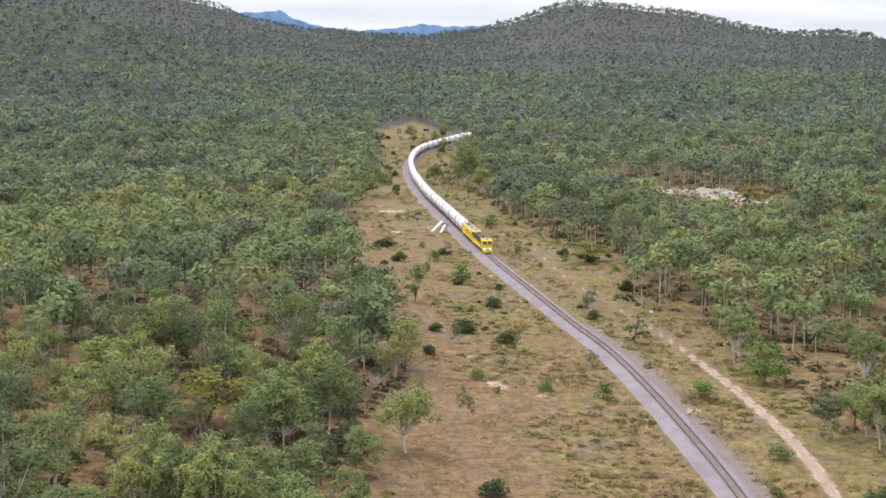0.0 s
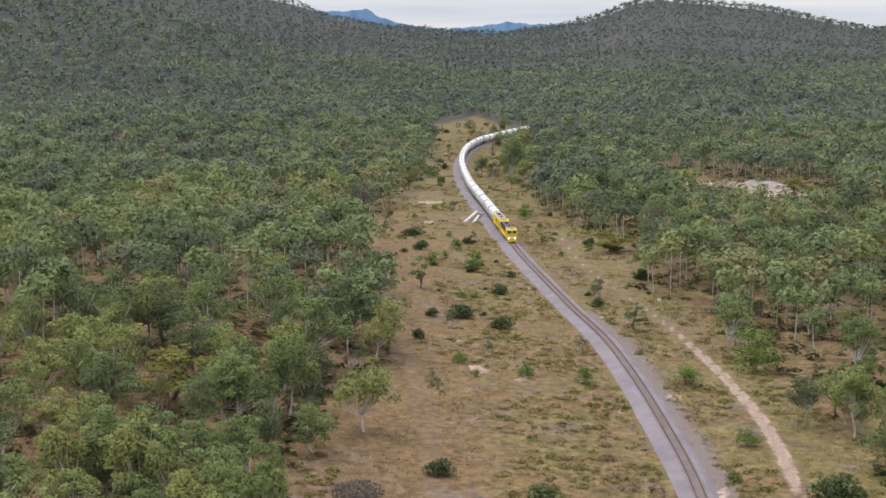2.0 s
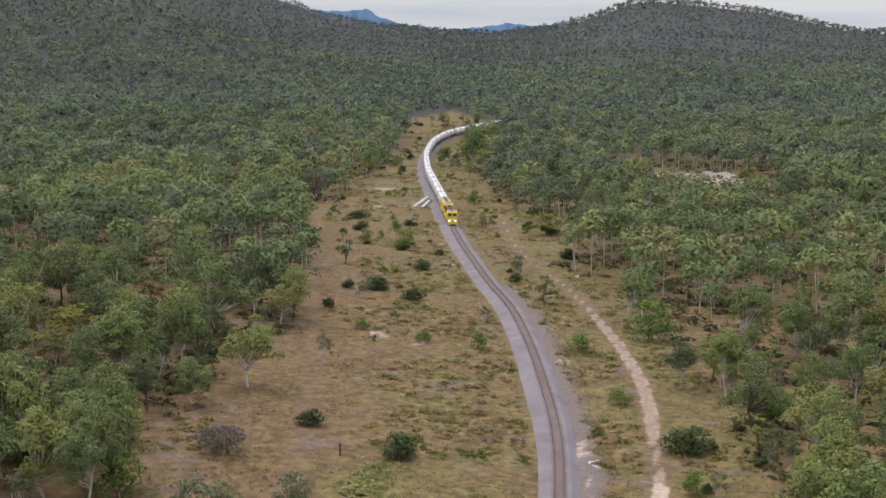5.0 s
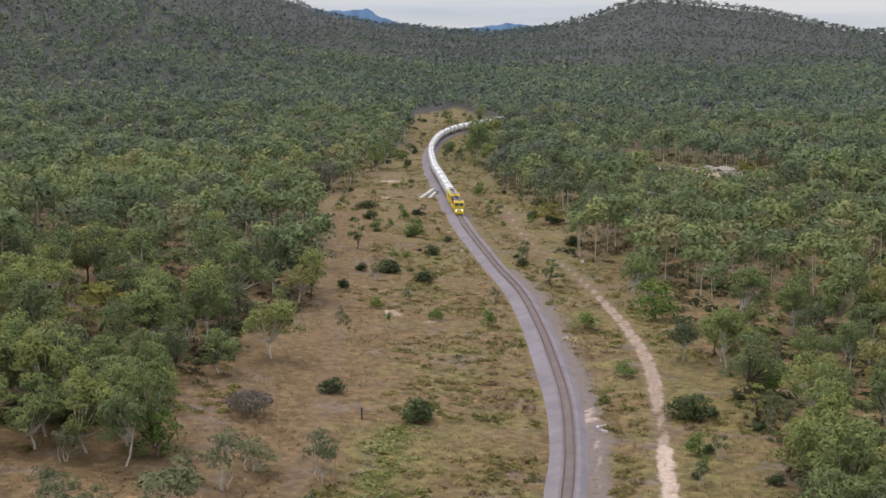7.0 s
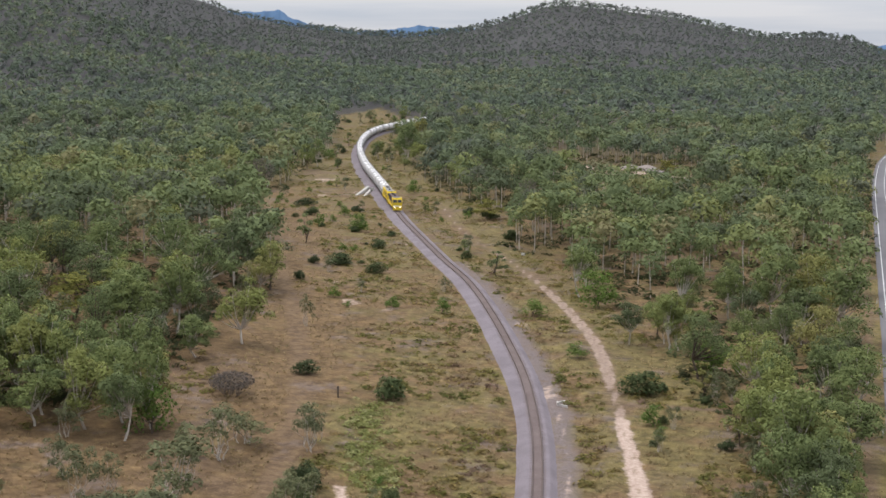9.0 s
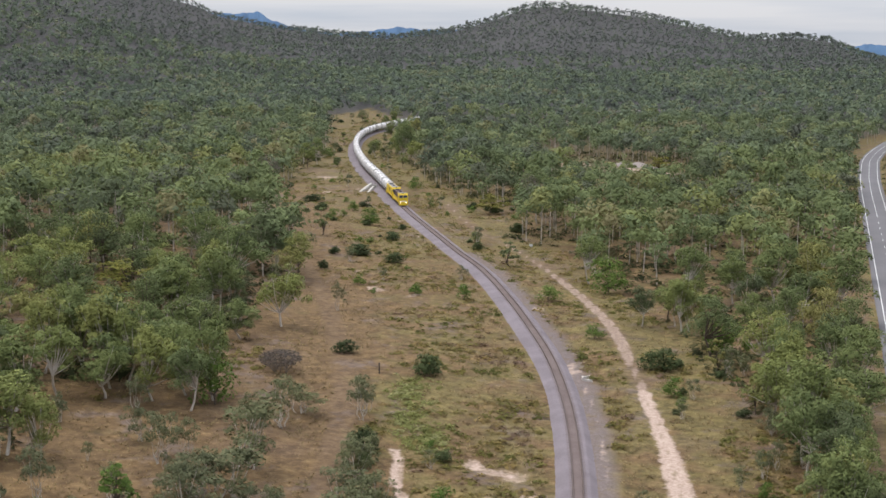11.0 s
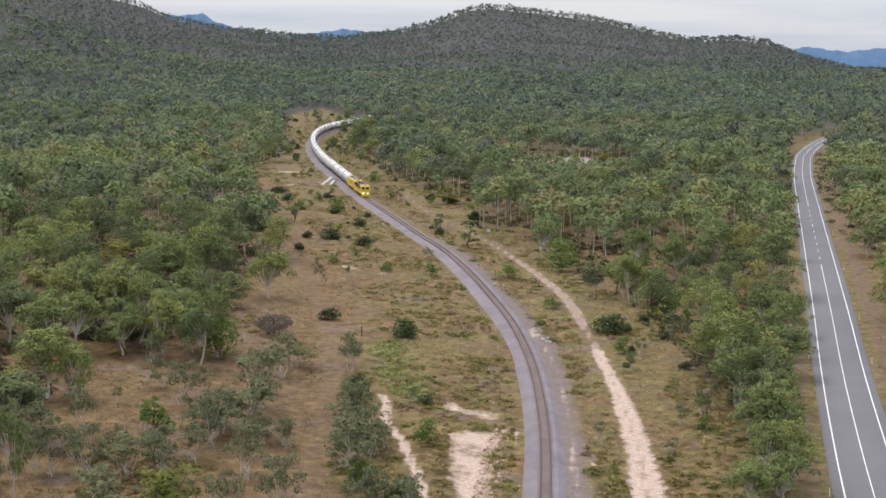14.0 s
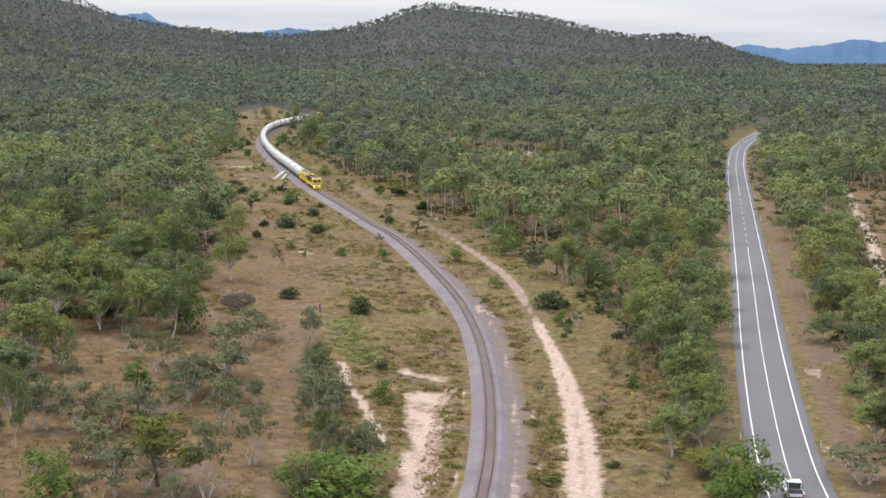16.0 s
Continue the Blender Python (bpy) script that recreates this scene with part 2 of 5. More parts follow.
def spots(x, y, list_of):
    out = np.zeros(np.shape(x))
    for cx, cy, rx, ry in list_of:
        d = np.hypot((x - cx) / rx, (y - cy) / ry) + wave(x, y, 1.7, cx) * 0.22 + wave(x, y, rx * 0.45, cy) * 0.35
        out = np.maximum(out, 1 - smoothstep(0.7, 1.15, d))
    return out


def ground_material():
    m, n, l, b = material("dry_grass_ground", 0.95)
    c = where(n)
    def attr(name):
        a = n.new("ShaderNodeAttribute")
        a.attribute_name = name
        return a.outputs["Fac"]
    big, mid, fine, tiny = noise_at(n, l, c, 0.03, 5), noise_at(n, l, c, 0.14, 6, 0.62), noise_at(n, l, c, 0.8, 7, 0.68), noise_at(n, l, c, 4.0, 5, 0.75)
    straw = ramp(n, l, fine, [(0.28, (0.072, 0.044, 0.021)), (0.5, (0.146, 0.093, 0.045)), (0.75, (0.256, 0.176, 0.089))])
    green = ramp(n, l, fine, [(0.28, (0.062, 0.058, 0.019)), (0.5, (0.146, 0.122, 0.044)), (0.72, (0.232, 0.190, 0.078))])
    soil = ramp(n, l, fine, [(0.3, (0.104, 0.068, 0.044)), (0.7, (0.202, 0.138, 0.094))])
    sand = ramp(n, l, noise_at(n, l, c, 2.6, 5, 0.6), [(0.3, (0.32, 0.228, 0.178)), (0.52, (0.455, 0.345, 0.280)), (0.75, (0.57, 0.455, 0.380))])
    ash = ramp(n, l, fine, [(0.3, (0.098, 0.074, 0.062)), (0.7, (0.205, 0.158, 0.138))])
    lush = n.new("ShaderNodeMath")
    lush.operation = "ADD"
    l.new(mid, lush.inputs[0])
    l.new(attr("lush"), lush.inputs[1])
    col = mix(n, l, ramp(n, l, lush.outputs[0], [(0.45, (0, 0, 0)), (0.62, (0.74, 0.74, 0.74))]), straw, green)
    col = mix(n, l, ramp(n, l, big, [(0.56, (0, 0, 0)), (0.68, (0.75, 0.75, 0.75))]), col, soil)
    col = mix(n, l, ramp(n, l, noise_at(n, l, c, 0.13, 5, 0.68), [(0.56, (0, 0, 0)), (0.65, (0.75, 0.75, 0.75))]), col, ash)
    col = mix(n, l, 0.7, col, ramp(n, l, noise_at(n, l, c, 0.32, 6, 0.7), [(0.34, (0.62, 0.60, 0.60)), (0.5, (1, 1, 1)), (0.68, (1.42, 1.40, 1.30))]), "MULTIPLY")
    col = mix(n, l, 0.6, col, ramp(n, l, tiny, [(0.3, (0.55, 0.55, 0.53)), (0.7, (1.35, 1.32, 1.28))]), "MULTIPLY")
    way = n.new("ShaderNodeMath")
    way.operation = "MULTIPLY_ADD"
    l.new(noise_at(n, l, c, 0.55, 6, 0.7), way.inputs[0])
    way.inputs[1].default_value = 2.6
    l.new(attr("track"), way.inputs[2])
    band = n.new("ShaderNodeMath")
    band.operation = "DIVIDE"
    l.new(way.outputs[0], band.inputs[0])
    band.inputs[1].default_value = 5.0
    col = mix(n, l, ramp(n, l, band.outputs[0], [(0.24, (0.45, 0.45, 0.45)), (0.33, (1, 1, 1)), (0.45, (0.95, 0.95, 0.95)), (0.56, (0, 0, 0))]), col, sand)
    col = mix(n, l, ramp(n, l, attr("verge"), [(0.2, (0, 0, 0)), (0.8, (0.85, 0.85, 0.85))]), col, soil)
    grit = ramp(n, l, tiny, [(0.3, (0.105, 0.083, 0.078)), (0.7, (0.232, 0.188, 0.178))])
    patchy = n.new("ShaderNodeMath")
    patchy.operation = "MULTIPLY"
    l.new(attr("gravel"), patchy.inputs[0])
    l.new(ramp(n, l, noise_at(n, l, c, 0.5, 6, 0.7), [(0.36, (0.5, 0.5, 0.5)), (0.5, (0.95, 0.95, 0.95))]), patchy.inputs[1])
    col = mix(n, l, patchy.outputs[0], col, grit)
    edge = n.new("ShaderNodeMath")
    edge.operation = "MULTIPLY_ADD"
    l.new(fine, edge.inputs[0])
    edge.inputs[1].default_value = 0.8
    l.new(attr("bare"), edge.inputs[2])
    col = mix(n, l, ramp(n, l, edge.outputs[0], [(0.72, (0, 0, 0)), (1.05, (1, 1, 1))]), col, sand)
    # far ground goes darker and neutral grey, the grey being haze in the colour
    col = mix(n, l, attr("far_haze"), col, ramp(n, l, fine, [(0.3, (0.044, 0.044, 0.044)), (0.7, (0.080, 0.076, 0.074))]))
    l.new(col, b.inputs["Base Color"])
    bump(n, l, b, fine, 0.9, 0.22)
    return m


M_GROUND = ground_material()
ang = np.radians(np.concatenate([np.arange(-180, -40, 5.0), np.arange(-40, 24, 0.28), np.arange(24, 180, 6.0)]))
rad = np.concatenate([[0.02], np.arange(30, 280, 1.6), np.arange(280, 420, 2.4), 420 * 1.02 ** np.arange(0, 125)])
gx, gy = np.sin(ang)[None] * rad[:, None], np.cos(ang)[None] * rad[:, None] - 112
flat = land(gx, gy)
near = np.clip(1 - rad / 900, 0, 1)[:, None]
to_rail, to_road, to_track = beside(RAIL_LINE, gx, gy), beside(ROAD_LINE, gx, gy), beside(TRACK_LINE, gx, gy)
to_ruts, to_gully = beside(RUTS, gx, gy), beside(GULLY, gx, gy)
wx, wy = gx + wave(gx, gy, 3.0, 3) * 0.7 + wave(gx, gy, 8, 1) * 0.5, gy + wave(gx, gy, 3.2, 5) * 1.3
wash = (inside(WASH, wx, wy) | inside(WASH_TOP, wx, wy)).astype(float)
for axis in (0, 1):
    wash = (np.roll(wash, 1, axis) + 2 * wash + np.roll(wash, -1, axis)) / 4
gz = flat + (wave(gx, gy, 9, 1.0) * 0.16 + wave(gx, gy, 5.3, 4.0) * 0.05) * near
gz = np.where(np.abs(to_rail) < 4.4, np.minimum(gz, flat - 0.08), gz)
gz = gz - 0.35 * np.exp(-((to_rail - 6.5) / 1.3) ** 2) * (gy < 200)
gz = np.where(np.abs(to_road) < 4.6, flat - 0.15, gz)
gz = np.where(np.abs(to_track) < 1.9, flat - 0.06, gz)
gz = gz - 0.3 * np.exp(-(to_gully / 1.0) ** 2) - wash * (0.3 + 0.2 * wave(gx, gy, 4.5, 7))
bare = np.maximum.reduce([
    0.5 * spots(gx, gy, [(-2, 468, 15, 16), (-26, 503, 9, 8)]), 0.6 * np.exp(-(beside(SIDE_TRACK, gx, gy) / 2.0) ** 4), wash * (0.62 + 0.2 * wave(gx, gy, 3.5, 9)), 0.5 * spots(gx, gy, PATCHES), 0.66 * np.exp(-((to_gully + wave(gx, gy, 5, 2) * 0.4) / 0.85) ** 4) * (gy < 84) * (gy > 43),
    0.5 * np.exp(-((to_rail - 3.4 - 0.25 * wave(gx, gy, 8, 2)) / 0.75) ** 2) * (0.7 + 0.4 * wave(gx, gy, 11, 4)) * (gy < 125),
    0.55 * np.exp(-((to_rail - 5.7 - 0.3 * wave(gx, gy, 6, 2)) / 0.65) ** 2) * np.clip(0.6 + 0.9 * wave(gx, gy, 9, 1), 0, 1) * (gy < 72),
    0.45 * np.exp(-((to_rail - 4.6 - 0.8 * wave(gx, gy, 8, 2)) / 1.1) ** 2) * (0.65 + 0.4 * wave(gx, gy, 11, 4)) * (gy > 125) * (gy < 260),
    0.6 * np.exp(-((to_rail + 3.3 + 0.3 * wave(gx, gy, 5, 2)) / 0.4) ** 2) * np.clip(0.4 + wave(gx, gy, 7, 5), 0, 1) * (gy < 75),
    0.5 * np.exp(-((to_rail + 5.0) / 0.8) ** 2) * (gy > 165) * (gy < 330) * (0.6 + 0.5 * wave(gx, gy, 12, 6)),
    0.26 * np.exp(-((np.abs(to_ruts) - 0.9) / 0.4) ** 2) * np.clip(0.5 + wave(gx, gy, 15, 6), 0, 1),
    0.25 * np.exp(-((to_track) / 2.6) ** 2)])
lush = np.clip(0.30 * spots(gx, gy, LUSH) + 0.22 * np.exp(-((to_track - 4.5) / 2.2) ** 2) * (gy > 95) + 0.05 * smoothstep(-32, -14, to_rail) * (to_rail < 24) - 0.14 * smoothstep(-16, -34, to_rail) * (gy < 330) + 0.10 * (gy > 400) + 0.25 * np.exp(-((np.abs(to_road) - 5.2) / 0.7) ** 2), -0.3, 0.5)
verge = np.maximum(0.8 * np.exp(-((to_road - 7.6) / 2.0) ** 4), 0.6 * np.exp(-((to_road + 6.3) / 1.1) ** 4))
verge = np.maximum(verge, 0.5 * np.exp(-((np.abs(to_ruts) - 0.9 - 0.2 * wave(gx, gy, 9, 3)) / 0.6) ** 2))
verge = np.maximum(verge, 0.42 * np.exp(-(to_ruts / 2.4) ** 4))
verge = np.maximum(verge, 0.6 * np.exp(-(to_track / 1.6) ** 4) * (gy > 120))
verge = np.maximum(verge, 1.0 * np.exp(-((gy - 127 + 0.5 * wave(gx, gy, 6, 3)) / 1.1) ** 4) * (gx > 5) * (gx < 19.5))
verge = np.maximum(verge, 0.42 * np.exp(-((to_rail + 5.6 + 0.6 * wave(gx, gy, 7, 2)) / 1.1) ** 2) * (gy < 210))
verge = np.maximum(verge, 0.45 * np.exp(-((to_rail + 9 + wave(gx, gy, 30)) / 3.5) ** 2) * (gy > 330))
gv = np.stack([gx, gy, gz], -1).reshape(-1, 3)
na, nr = len(ang), len(rad)
gi = np.arange(na * nr).reshape(nr, na)
gn = np.roll(gi, -1, axis=1)
gf = np.stack([gi[:-1], gi[1:], gn[1:], gn[:-1]], -1).reshape(-1, 4)
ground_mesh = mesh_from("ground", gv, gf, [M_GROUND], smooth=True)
for key, val in (("bare", bare), ("lush", lush), ("verge", verge), ("gravel", np.exp(-((to_rail - 2.9 - 0.5 * wave(gx, gy, 6, 8)) / 1.9) ** 4) * (gy < 235)), ("far_haze", smoothstep(560, 1000, np.hypot(gx, gy + 112)) * ~inside(CLEARING, gx, gy) * ~(np.abs(to_road) < 16)), ("track", np.minimum(np.abs(to_track) * (0.60 + 0.25 * smoothstep(45, 72, gy) + 0.45 * smoothstep(72, 112, gy) + 0.4 * smoothstep(200, 260, gy)) + 0.6 * np.exp(-((gy - 130) / 9) ** 2) + 0.55 * smoothstep(200, 240, gy), 20))):
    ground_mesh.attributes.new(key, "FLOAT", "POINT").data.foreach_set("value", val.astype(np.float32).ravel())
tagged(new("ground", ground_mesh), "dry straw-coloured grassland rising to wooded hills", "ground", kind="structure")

# ---- railway formation, road, dirt track ----
M_BALLAST = two_tone("ballast_stone", (0.142, 0.119, 0.128), (0.240, 0.209, 0.224), 0.25, 0.95, 6.0, relief=0.1, coord="World")
M_ASPHALT = two_tone("grey_asphalt", (0.132, 0.127, 0.133), (0.168, 0.162, 0.169), 0.07, 0.85, 4.0, coord="World")
M_LINE = two_tone("road_paint", (0.6, 0.6, 0.58), (0.8, 0.8, 0.78), 0.5, 0.7)
M_DIRT = two_tone("pale_dirt", (0.30, 0.21, 0.145), (0.56, 0.43, 0.32), 0.45, 0.95, 2.0, relief=0.1, coord="World")
M_STEEL = two_tone("rail_steel", (0.10, 0.07, 0.06), (0.16, 0.12, 0.10), 0.5, 0.5, metal=0.4)
M_SLEEPER = two_tone("weathered_sleeper", (0.14, 0.108, 0.10), (0.22, 0.175, 0.165), 0.6, 0.95, coord="World")
RAIL_Z, ROAD_Z, TRACK_Z = soft_z(RAIL_LINE, 41), soft_z(ROAD_LINE, 61), soft_z(TRACK_LINE, 9)
z_rail, z_road, z_track = (lambda line: RAIL_Z), (lambda line: ROAD_Z), (lambda line: TRACK_Z)
v, f = ribbon(RAIL_LINE, [-4.3, -3.4, -1.45, -1.2, 1.2, 1.45, 1.9, 2.3], [-0.12, 0.05, 0.44, 0.48, 0.48, 0.44, 0.05, -0.12], z_rail)
wide = smoothstep(110, 155, RAIL_LINE[:, 1])
t = np.gradient(RAIL_LINE, axis=0)
pull = np.stack([t[:, 1], -t[:, 0]], 1) / np.linalg.norm(t, axis=1)[:, None] * (1 - wide)[:, None]
v.reshape(len(RAIL_LINE), -1, 3)[:, 0, :2] += pull * 1.7
v.reshape(len(RAIL_LINE), -1, 3)[:, 1, :2] += pull * 1.2
edge_jit = np.random.default_rng(3).normal(size=v.shape) * np.array([0.035, 0.035, 0.006])
edge_jit[:] *= (np.tile([1, 1, 0.3, 0.1, 0.1, 0.3, 1, 1], len(RAIL_LINE)))[:, None]
tagged(new("ballast_bed", mesh_from("ballast_bed", v + edge_jit, f, [M_BALLAST], smooth=True)), "grey-mauve crushed stone railway ballast bed", "ballast", kind="structure")
for side in (-1, 1):
    o = side * 0.57
    v, f = ribbon(RAIL_LINE, [o - 0.075, o - 0.04, o + 0.04, o + 0.075], [0.5, 0.70, 0.70, 0.5], z_rail)
    tagged(new("rail", mesh_from("rail", v, f, [M_STEEL])), "rusty brown steel running rail", "rail", group="railway rails", kind="structure")


M_CRIB = two_tone("rust_stained_ballast", (0.110, 0.082, 0.076), (0.185, 0.145, 0.135), 0.3, 0.95, 5.0, relief=0.08, coord="World")
v, f = ribbon(RAIL_LINE, [-0.50, -0.2, 0.2, 0.50], [0.508, 0.522, 0.522, 0.508], z_rail)
tagged(new("crib", mesh_from("crib", v, f, [M_CRIB], smooth=True)), "rust-stained brown ballast between the rails", "ballast", kind="structure")


def boxes(centres, tangents, lx, ly, lz):
    """Many oriented boxes as one array: lx across, ly along, lz high."""
    n = np.stack([tangents[:, 1], -tangents[:, 0]], 1)
    c = []
    for sz in (0, 1):
        for sx, sy in ((-1, -1), (1, -1), (1, 1), (-1, 1)):
            p = centres[:, :2] + n * sx * lx / 2 + tangents * sy * ly / 2
            c.append(np.concatenate([p, (centres[:, 2] + sz * lz)[:, None]], 1))
    v = np.stack(c, 1)
    q = np.array([(4, 5, 6, 7), (0, 1, 5, 4), (1, 2, 6, 5), (2, 3, 7, 6), (3, 0, 4, 7)])
    f = (np.arange(len(v))[:, None, None] * 8 + q).reshape(-1, 4)
    return v.reshape(-1, 3), f


def frames_along(line, z, s):
    """Place and unit direction at distances s along a line of 1 m steps."""
    k = np.arange(len(line), dtype=float)
    c = np.stack([np.interp(s, k, line[:, 0]), np.interp(s, k, line[:, 1]), np.interp(s, k, z)], 1)
    e = np.stack([np.interp(s + 0.5, k, line[:, 0]) - np.interp(s - 0.5, k, line[:, 0]), np.interp(s + 0.5, k, line[:, 1]) - np.interp(s - 0.5, k, line[:, 1])], 1)
    return c, e / np.linalg.norm(e, axis=1)[:, None]


c, t = frames_along(RAIL_LINE, RAIL_Z + 0.425, np.arange(140, 640, 0.68))
v, f = boxes(c, t, 1.9, 0.24, 0.075)
tagged(new("sleepers", mesh_from("sleepers", v, f, [M_SLEEPER])), "closely laid weathered sleepers in the ballast", "sleeper", kind="stuff")

v, f = ribbon(ROAD_LINE, [-4.3, -4.0, 0, 4.0, 4.3], [-0.1, 0.12, 0.2, 0.12, -0.1], z_road)
tagged(new("road", mesh_from("road", v, f, [M_ASPHALT], smooth=True)), "grey two-lane asphalt country highway", "road", kind="structure")
crown_at = lambda o: 0.2 - 0.08 * abs(o) / 4.0 + 0.006
for o in (-3.1, 3.1):
    v, f = ribbon(ROAD_LINE, [o - 0.08, o + 0.08], [crown_at(o - 0.08), crown_at(o + 0.08)], z_road)
    tagged(new("trim", mesh_from("edge_line", v, f, [M_LINE])), "white painted road edge line", "road marking", group="road edge lines", kind="structure")


def stripe(s0, s1, o=0.0):
    seg = (np.arange(len(ROAD_LINE)) >= s0) & (np.arange(len(ROAD_LINE)) <= s1)
    v, f = ribbon(ROAD_LINE[seg], [o - 0.06, o + 0.06], [crown_at(o), crown_at(o)], lambda line: ROAD_Z[seg])
    tagged(new("trim", mesh_from("centre_line", v, f, [M_LINE])), "white painted road centre line stripe", "road marking", group="road centre line", kind="structure")


y_road = ROAD_LINE[:, 1]
s_at = lambda y: int(np.searchsorted(y_road, y))
stripe(s_at(-140), s_at(214))
for yy in np.arange(222, 330, 12.0):
    stripe(s_at(yy), s_at(yy + 4))
stripe(s_at(333), s_at(640), 0.0)

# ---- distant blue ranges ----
# the ranges' blue is distance haze painted as base colour
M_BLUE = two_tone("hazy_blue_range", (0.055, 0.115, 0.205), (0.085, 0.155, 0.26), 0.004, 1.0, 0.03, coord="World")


def far_range(label, profile, dist):
    az = np.arange(profile[0][0], profile[-1][0], 0.08)
    el = np.interp(az, [p[0] for p in profile], [p[1] for p in profile]) + 0.02 * np.sin(az * 9) + 0.012 * np.sin(az * 23)
    rows = []
    for k, (g, w) in enumerate(((-400, 0.0), (-250, 0.3), (-110, 0.7), (0, 1.0), (150, 0.5), (300, 0.0))):
        d = dist + g + 40 * np.sin(az * 5 + k)
        top = 48 + dist * np.tan(np.radians(el))
        rows.append(np.stack([np.sin(np.radians(az)) * d, np.cos(np.radians(az)) * d - 112, -30 + (top + 30) * w], 1))
    vv = np.stack(rows, 0)
    i = np.arange(vv.shape[0] * vv.shape[1]).reshape(vv.shape[:2])
    ff = np.stack([i[:-1, :-1], i[:-1, 1:], i[1:, 1:], i[1:, :-1]], -1).reshape(-1, 4)
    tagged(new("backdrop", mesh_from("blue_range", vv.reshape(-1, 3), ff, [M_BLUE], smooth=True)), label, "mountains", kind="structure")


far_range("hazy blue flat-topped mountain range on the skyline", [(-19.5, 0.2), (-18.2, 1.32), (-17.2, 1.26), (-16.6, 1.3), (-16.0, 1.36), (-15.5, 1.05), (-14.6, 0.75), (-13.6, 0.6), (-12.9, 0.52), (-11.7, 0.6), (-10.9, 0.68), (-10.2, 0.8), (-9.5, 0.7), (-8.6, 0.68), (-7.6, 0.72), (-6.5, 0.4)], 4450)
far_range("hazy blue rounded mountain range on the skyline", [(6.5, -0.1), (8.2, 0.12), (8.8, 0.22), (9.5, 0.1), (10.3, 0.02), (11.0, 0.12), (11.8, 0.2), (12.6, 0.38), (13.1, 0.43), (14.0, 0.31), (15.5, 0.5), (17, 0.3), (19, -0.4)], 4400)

# ---- plants ----
rng = np.random.default_rng(7)
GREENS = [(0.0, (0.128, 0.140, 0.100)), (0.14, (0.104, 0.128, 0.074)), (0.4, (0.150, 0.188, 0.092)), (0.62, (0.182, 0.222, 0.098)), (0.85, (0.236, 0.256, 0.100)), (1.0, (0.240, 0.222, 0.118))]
# distance haze put into the leaf colour: greyer and bluer than GREENS
HAZED_GREENS = [(0.0, (0.120, 0.132, 0.122)), (0.14, (0.108, 0.130, 0.108)), (0.4, (0.140, 0.178, 0.124)), (0.62, (0.162, 0.202, 0.128)), (0.85, (0.198, 0.228, 0.132)), (1.0, (0.206, 0.208, 0.140))]
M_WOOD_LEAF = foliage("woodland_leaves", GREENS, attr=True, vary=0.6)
# halfway to the hazed far colours
M_MID_LEAF = foliage("half_hazed_leaves", [(s, tuple((c + e) / 2 for c, e in zip(u, w))) for (s, u), (_, w) in zip(GREENS, HAZED_GREENS)], attr=True, vary=0.5)
M_FAR_LEAF = foliage("hazed_far_leaves", HAZED_GREENS, attr=True, vary=0.3)
M_LEAF = foliage("eucalypt_leaves", [(0.0, (0.100, 0.122, 0.066)), (0.3, (0.140, 0.174, 0.074)), (0.65, (0.176, 0.208, 0.078)), (0.88, (0.212, 0.232, 0.080)), (1.0, (0.230, 0.216, 0.084))], thin=0.16)
M_LEAF_BRIGHT = foliage("bright_green_leaves", [(0.0, (0.090, 0.150, 0.036)), (1.0, (0.130, 0.190, 0.048))])
M_LEAF_OLIVE = foliage("olive_yellow_leaves", [(0.0, (0.135, 0.145, 0.038)), (1.0, (0.185, 0.178, 0.046))])
M_LEAF_DARK = foliage("dark_green_leaves", [(0.0, (0.052, 0.070, 0.036)), (1.0, (0.084, 0.108, 0.048))])
M_LEAF_GREY = foliage("grey_green_leaves", [(0.0, (0.125, 0.138, 0.082)), (1.0, (0.160, 0.170, 0.092))])
M_TWIG = foliage("bare_grey_twigs", [(0.0, (0.15, 0.130, 0.122)), (1.0, (0.22, 0.192, 0.18))])
M_BARK_PALE = two_tone("pale_smooth_bark", (0.34, 0.29, 0.24), (0.68, 0.62, 0.55), 0.9, 0.9)
M_BARK_DARK = two_tone("dark_rough_bark", (0.06, 0.045, 0.035), (0.15, 0.115, 0.09), 1.2, 0.95)


def unit(a):
    return a / np.linalg.norm(a, axis=-1, keepdims=True)


def sprays(centre, normal, size):
    """A three-cornered leaf spray at each centre, facing its normal."""
    a = unit(np.cross(normal, rng.normal(size=normal.shape)))
    b = np.cross(normal, a)
    s = size[..., None]
    v = np.stack([centre + a * s, centre + (-0.55 * a + 0.5 * b) * s, centre + (-0.55 * a - 0.5 * b) * s], -2).reshape(-1, 3)
    return v, np.arange(len(v)).reshape(-1, 3)


def tube(points, radii, sides=6):
    p, r = np.array(points, float), np.array(radii, float)
    t = unit(np.gradient(p, axis=0))
    a = unit(np.cross(t, np.array([0.31, 0.95, 0.05])))
    b = np.cross(t, a)
    th = np.arange(sides) * 2 * np.pi / sides
    v = p[:, None] + (a[:, None] * np.cos(th)[None, :, None] + b[:, None] * np.sin(th)[None, :, None]) * r[:, None, None]
    i = np.arange(len(p) * sides).reshape(len(p), sides)
    j = np.roll(i, -1, 1)
    f = np.stack([i[:-1], j[:-1], j[1:], i[1:]], -1).reshape(-1, 4)
    return v.reshape(-1, 3), f


def join(pieces):
    vs, fs, k = [], [], 0
    for v, f in pieces:
        vs.append(v)
        fs.append(f + k)
        k += len(v)
    return np.vstack(vs), np.vstack(fs)


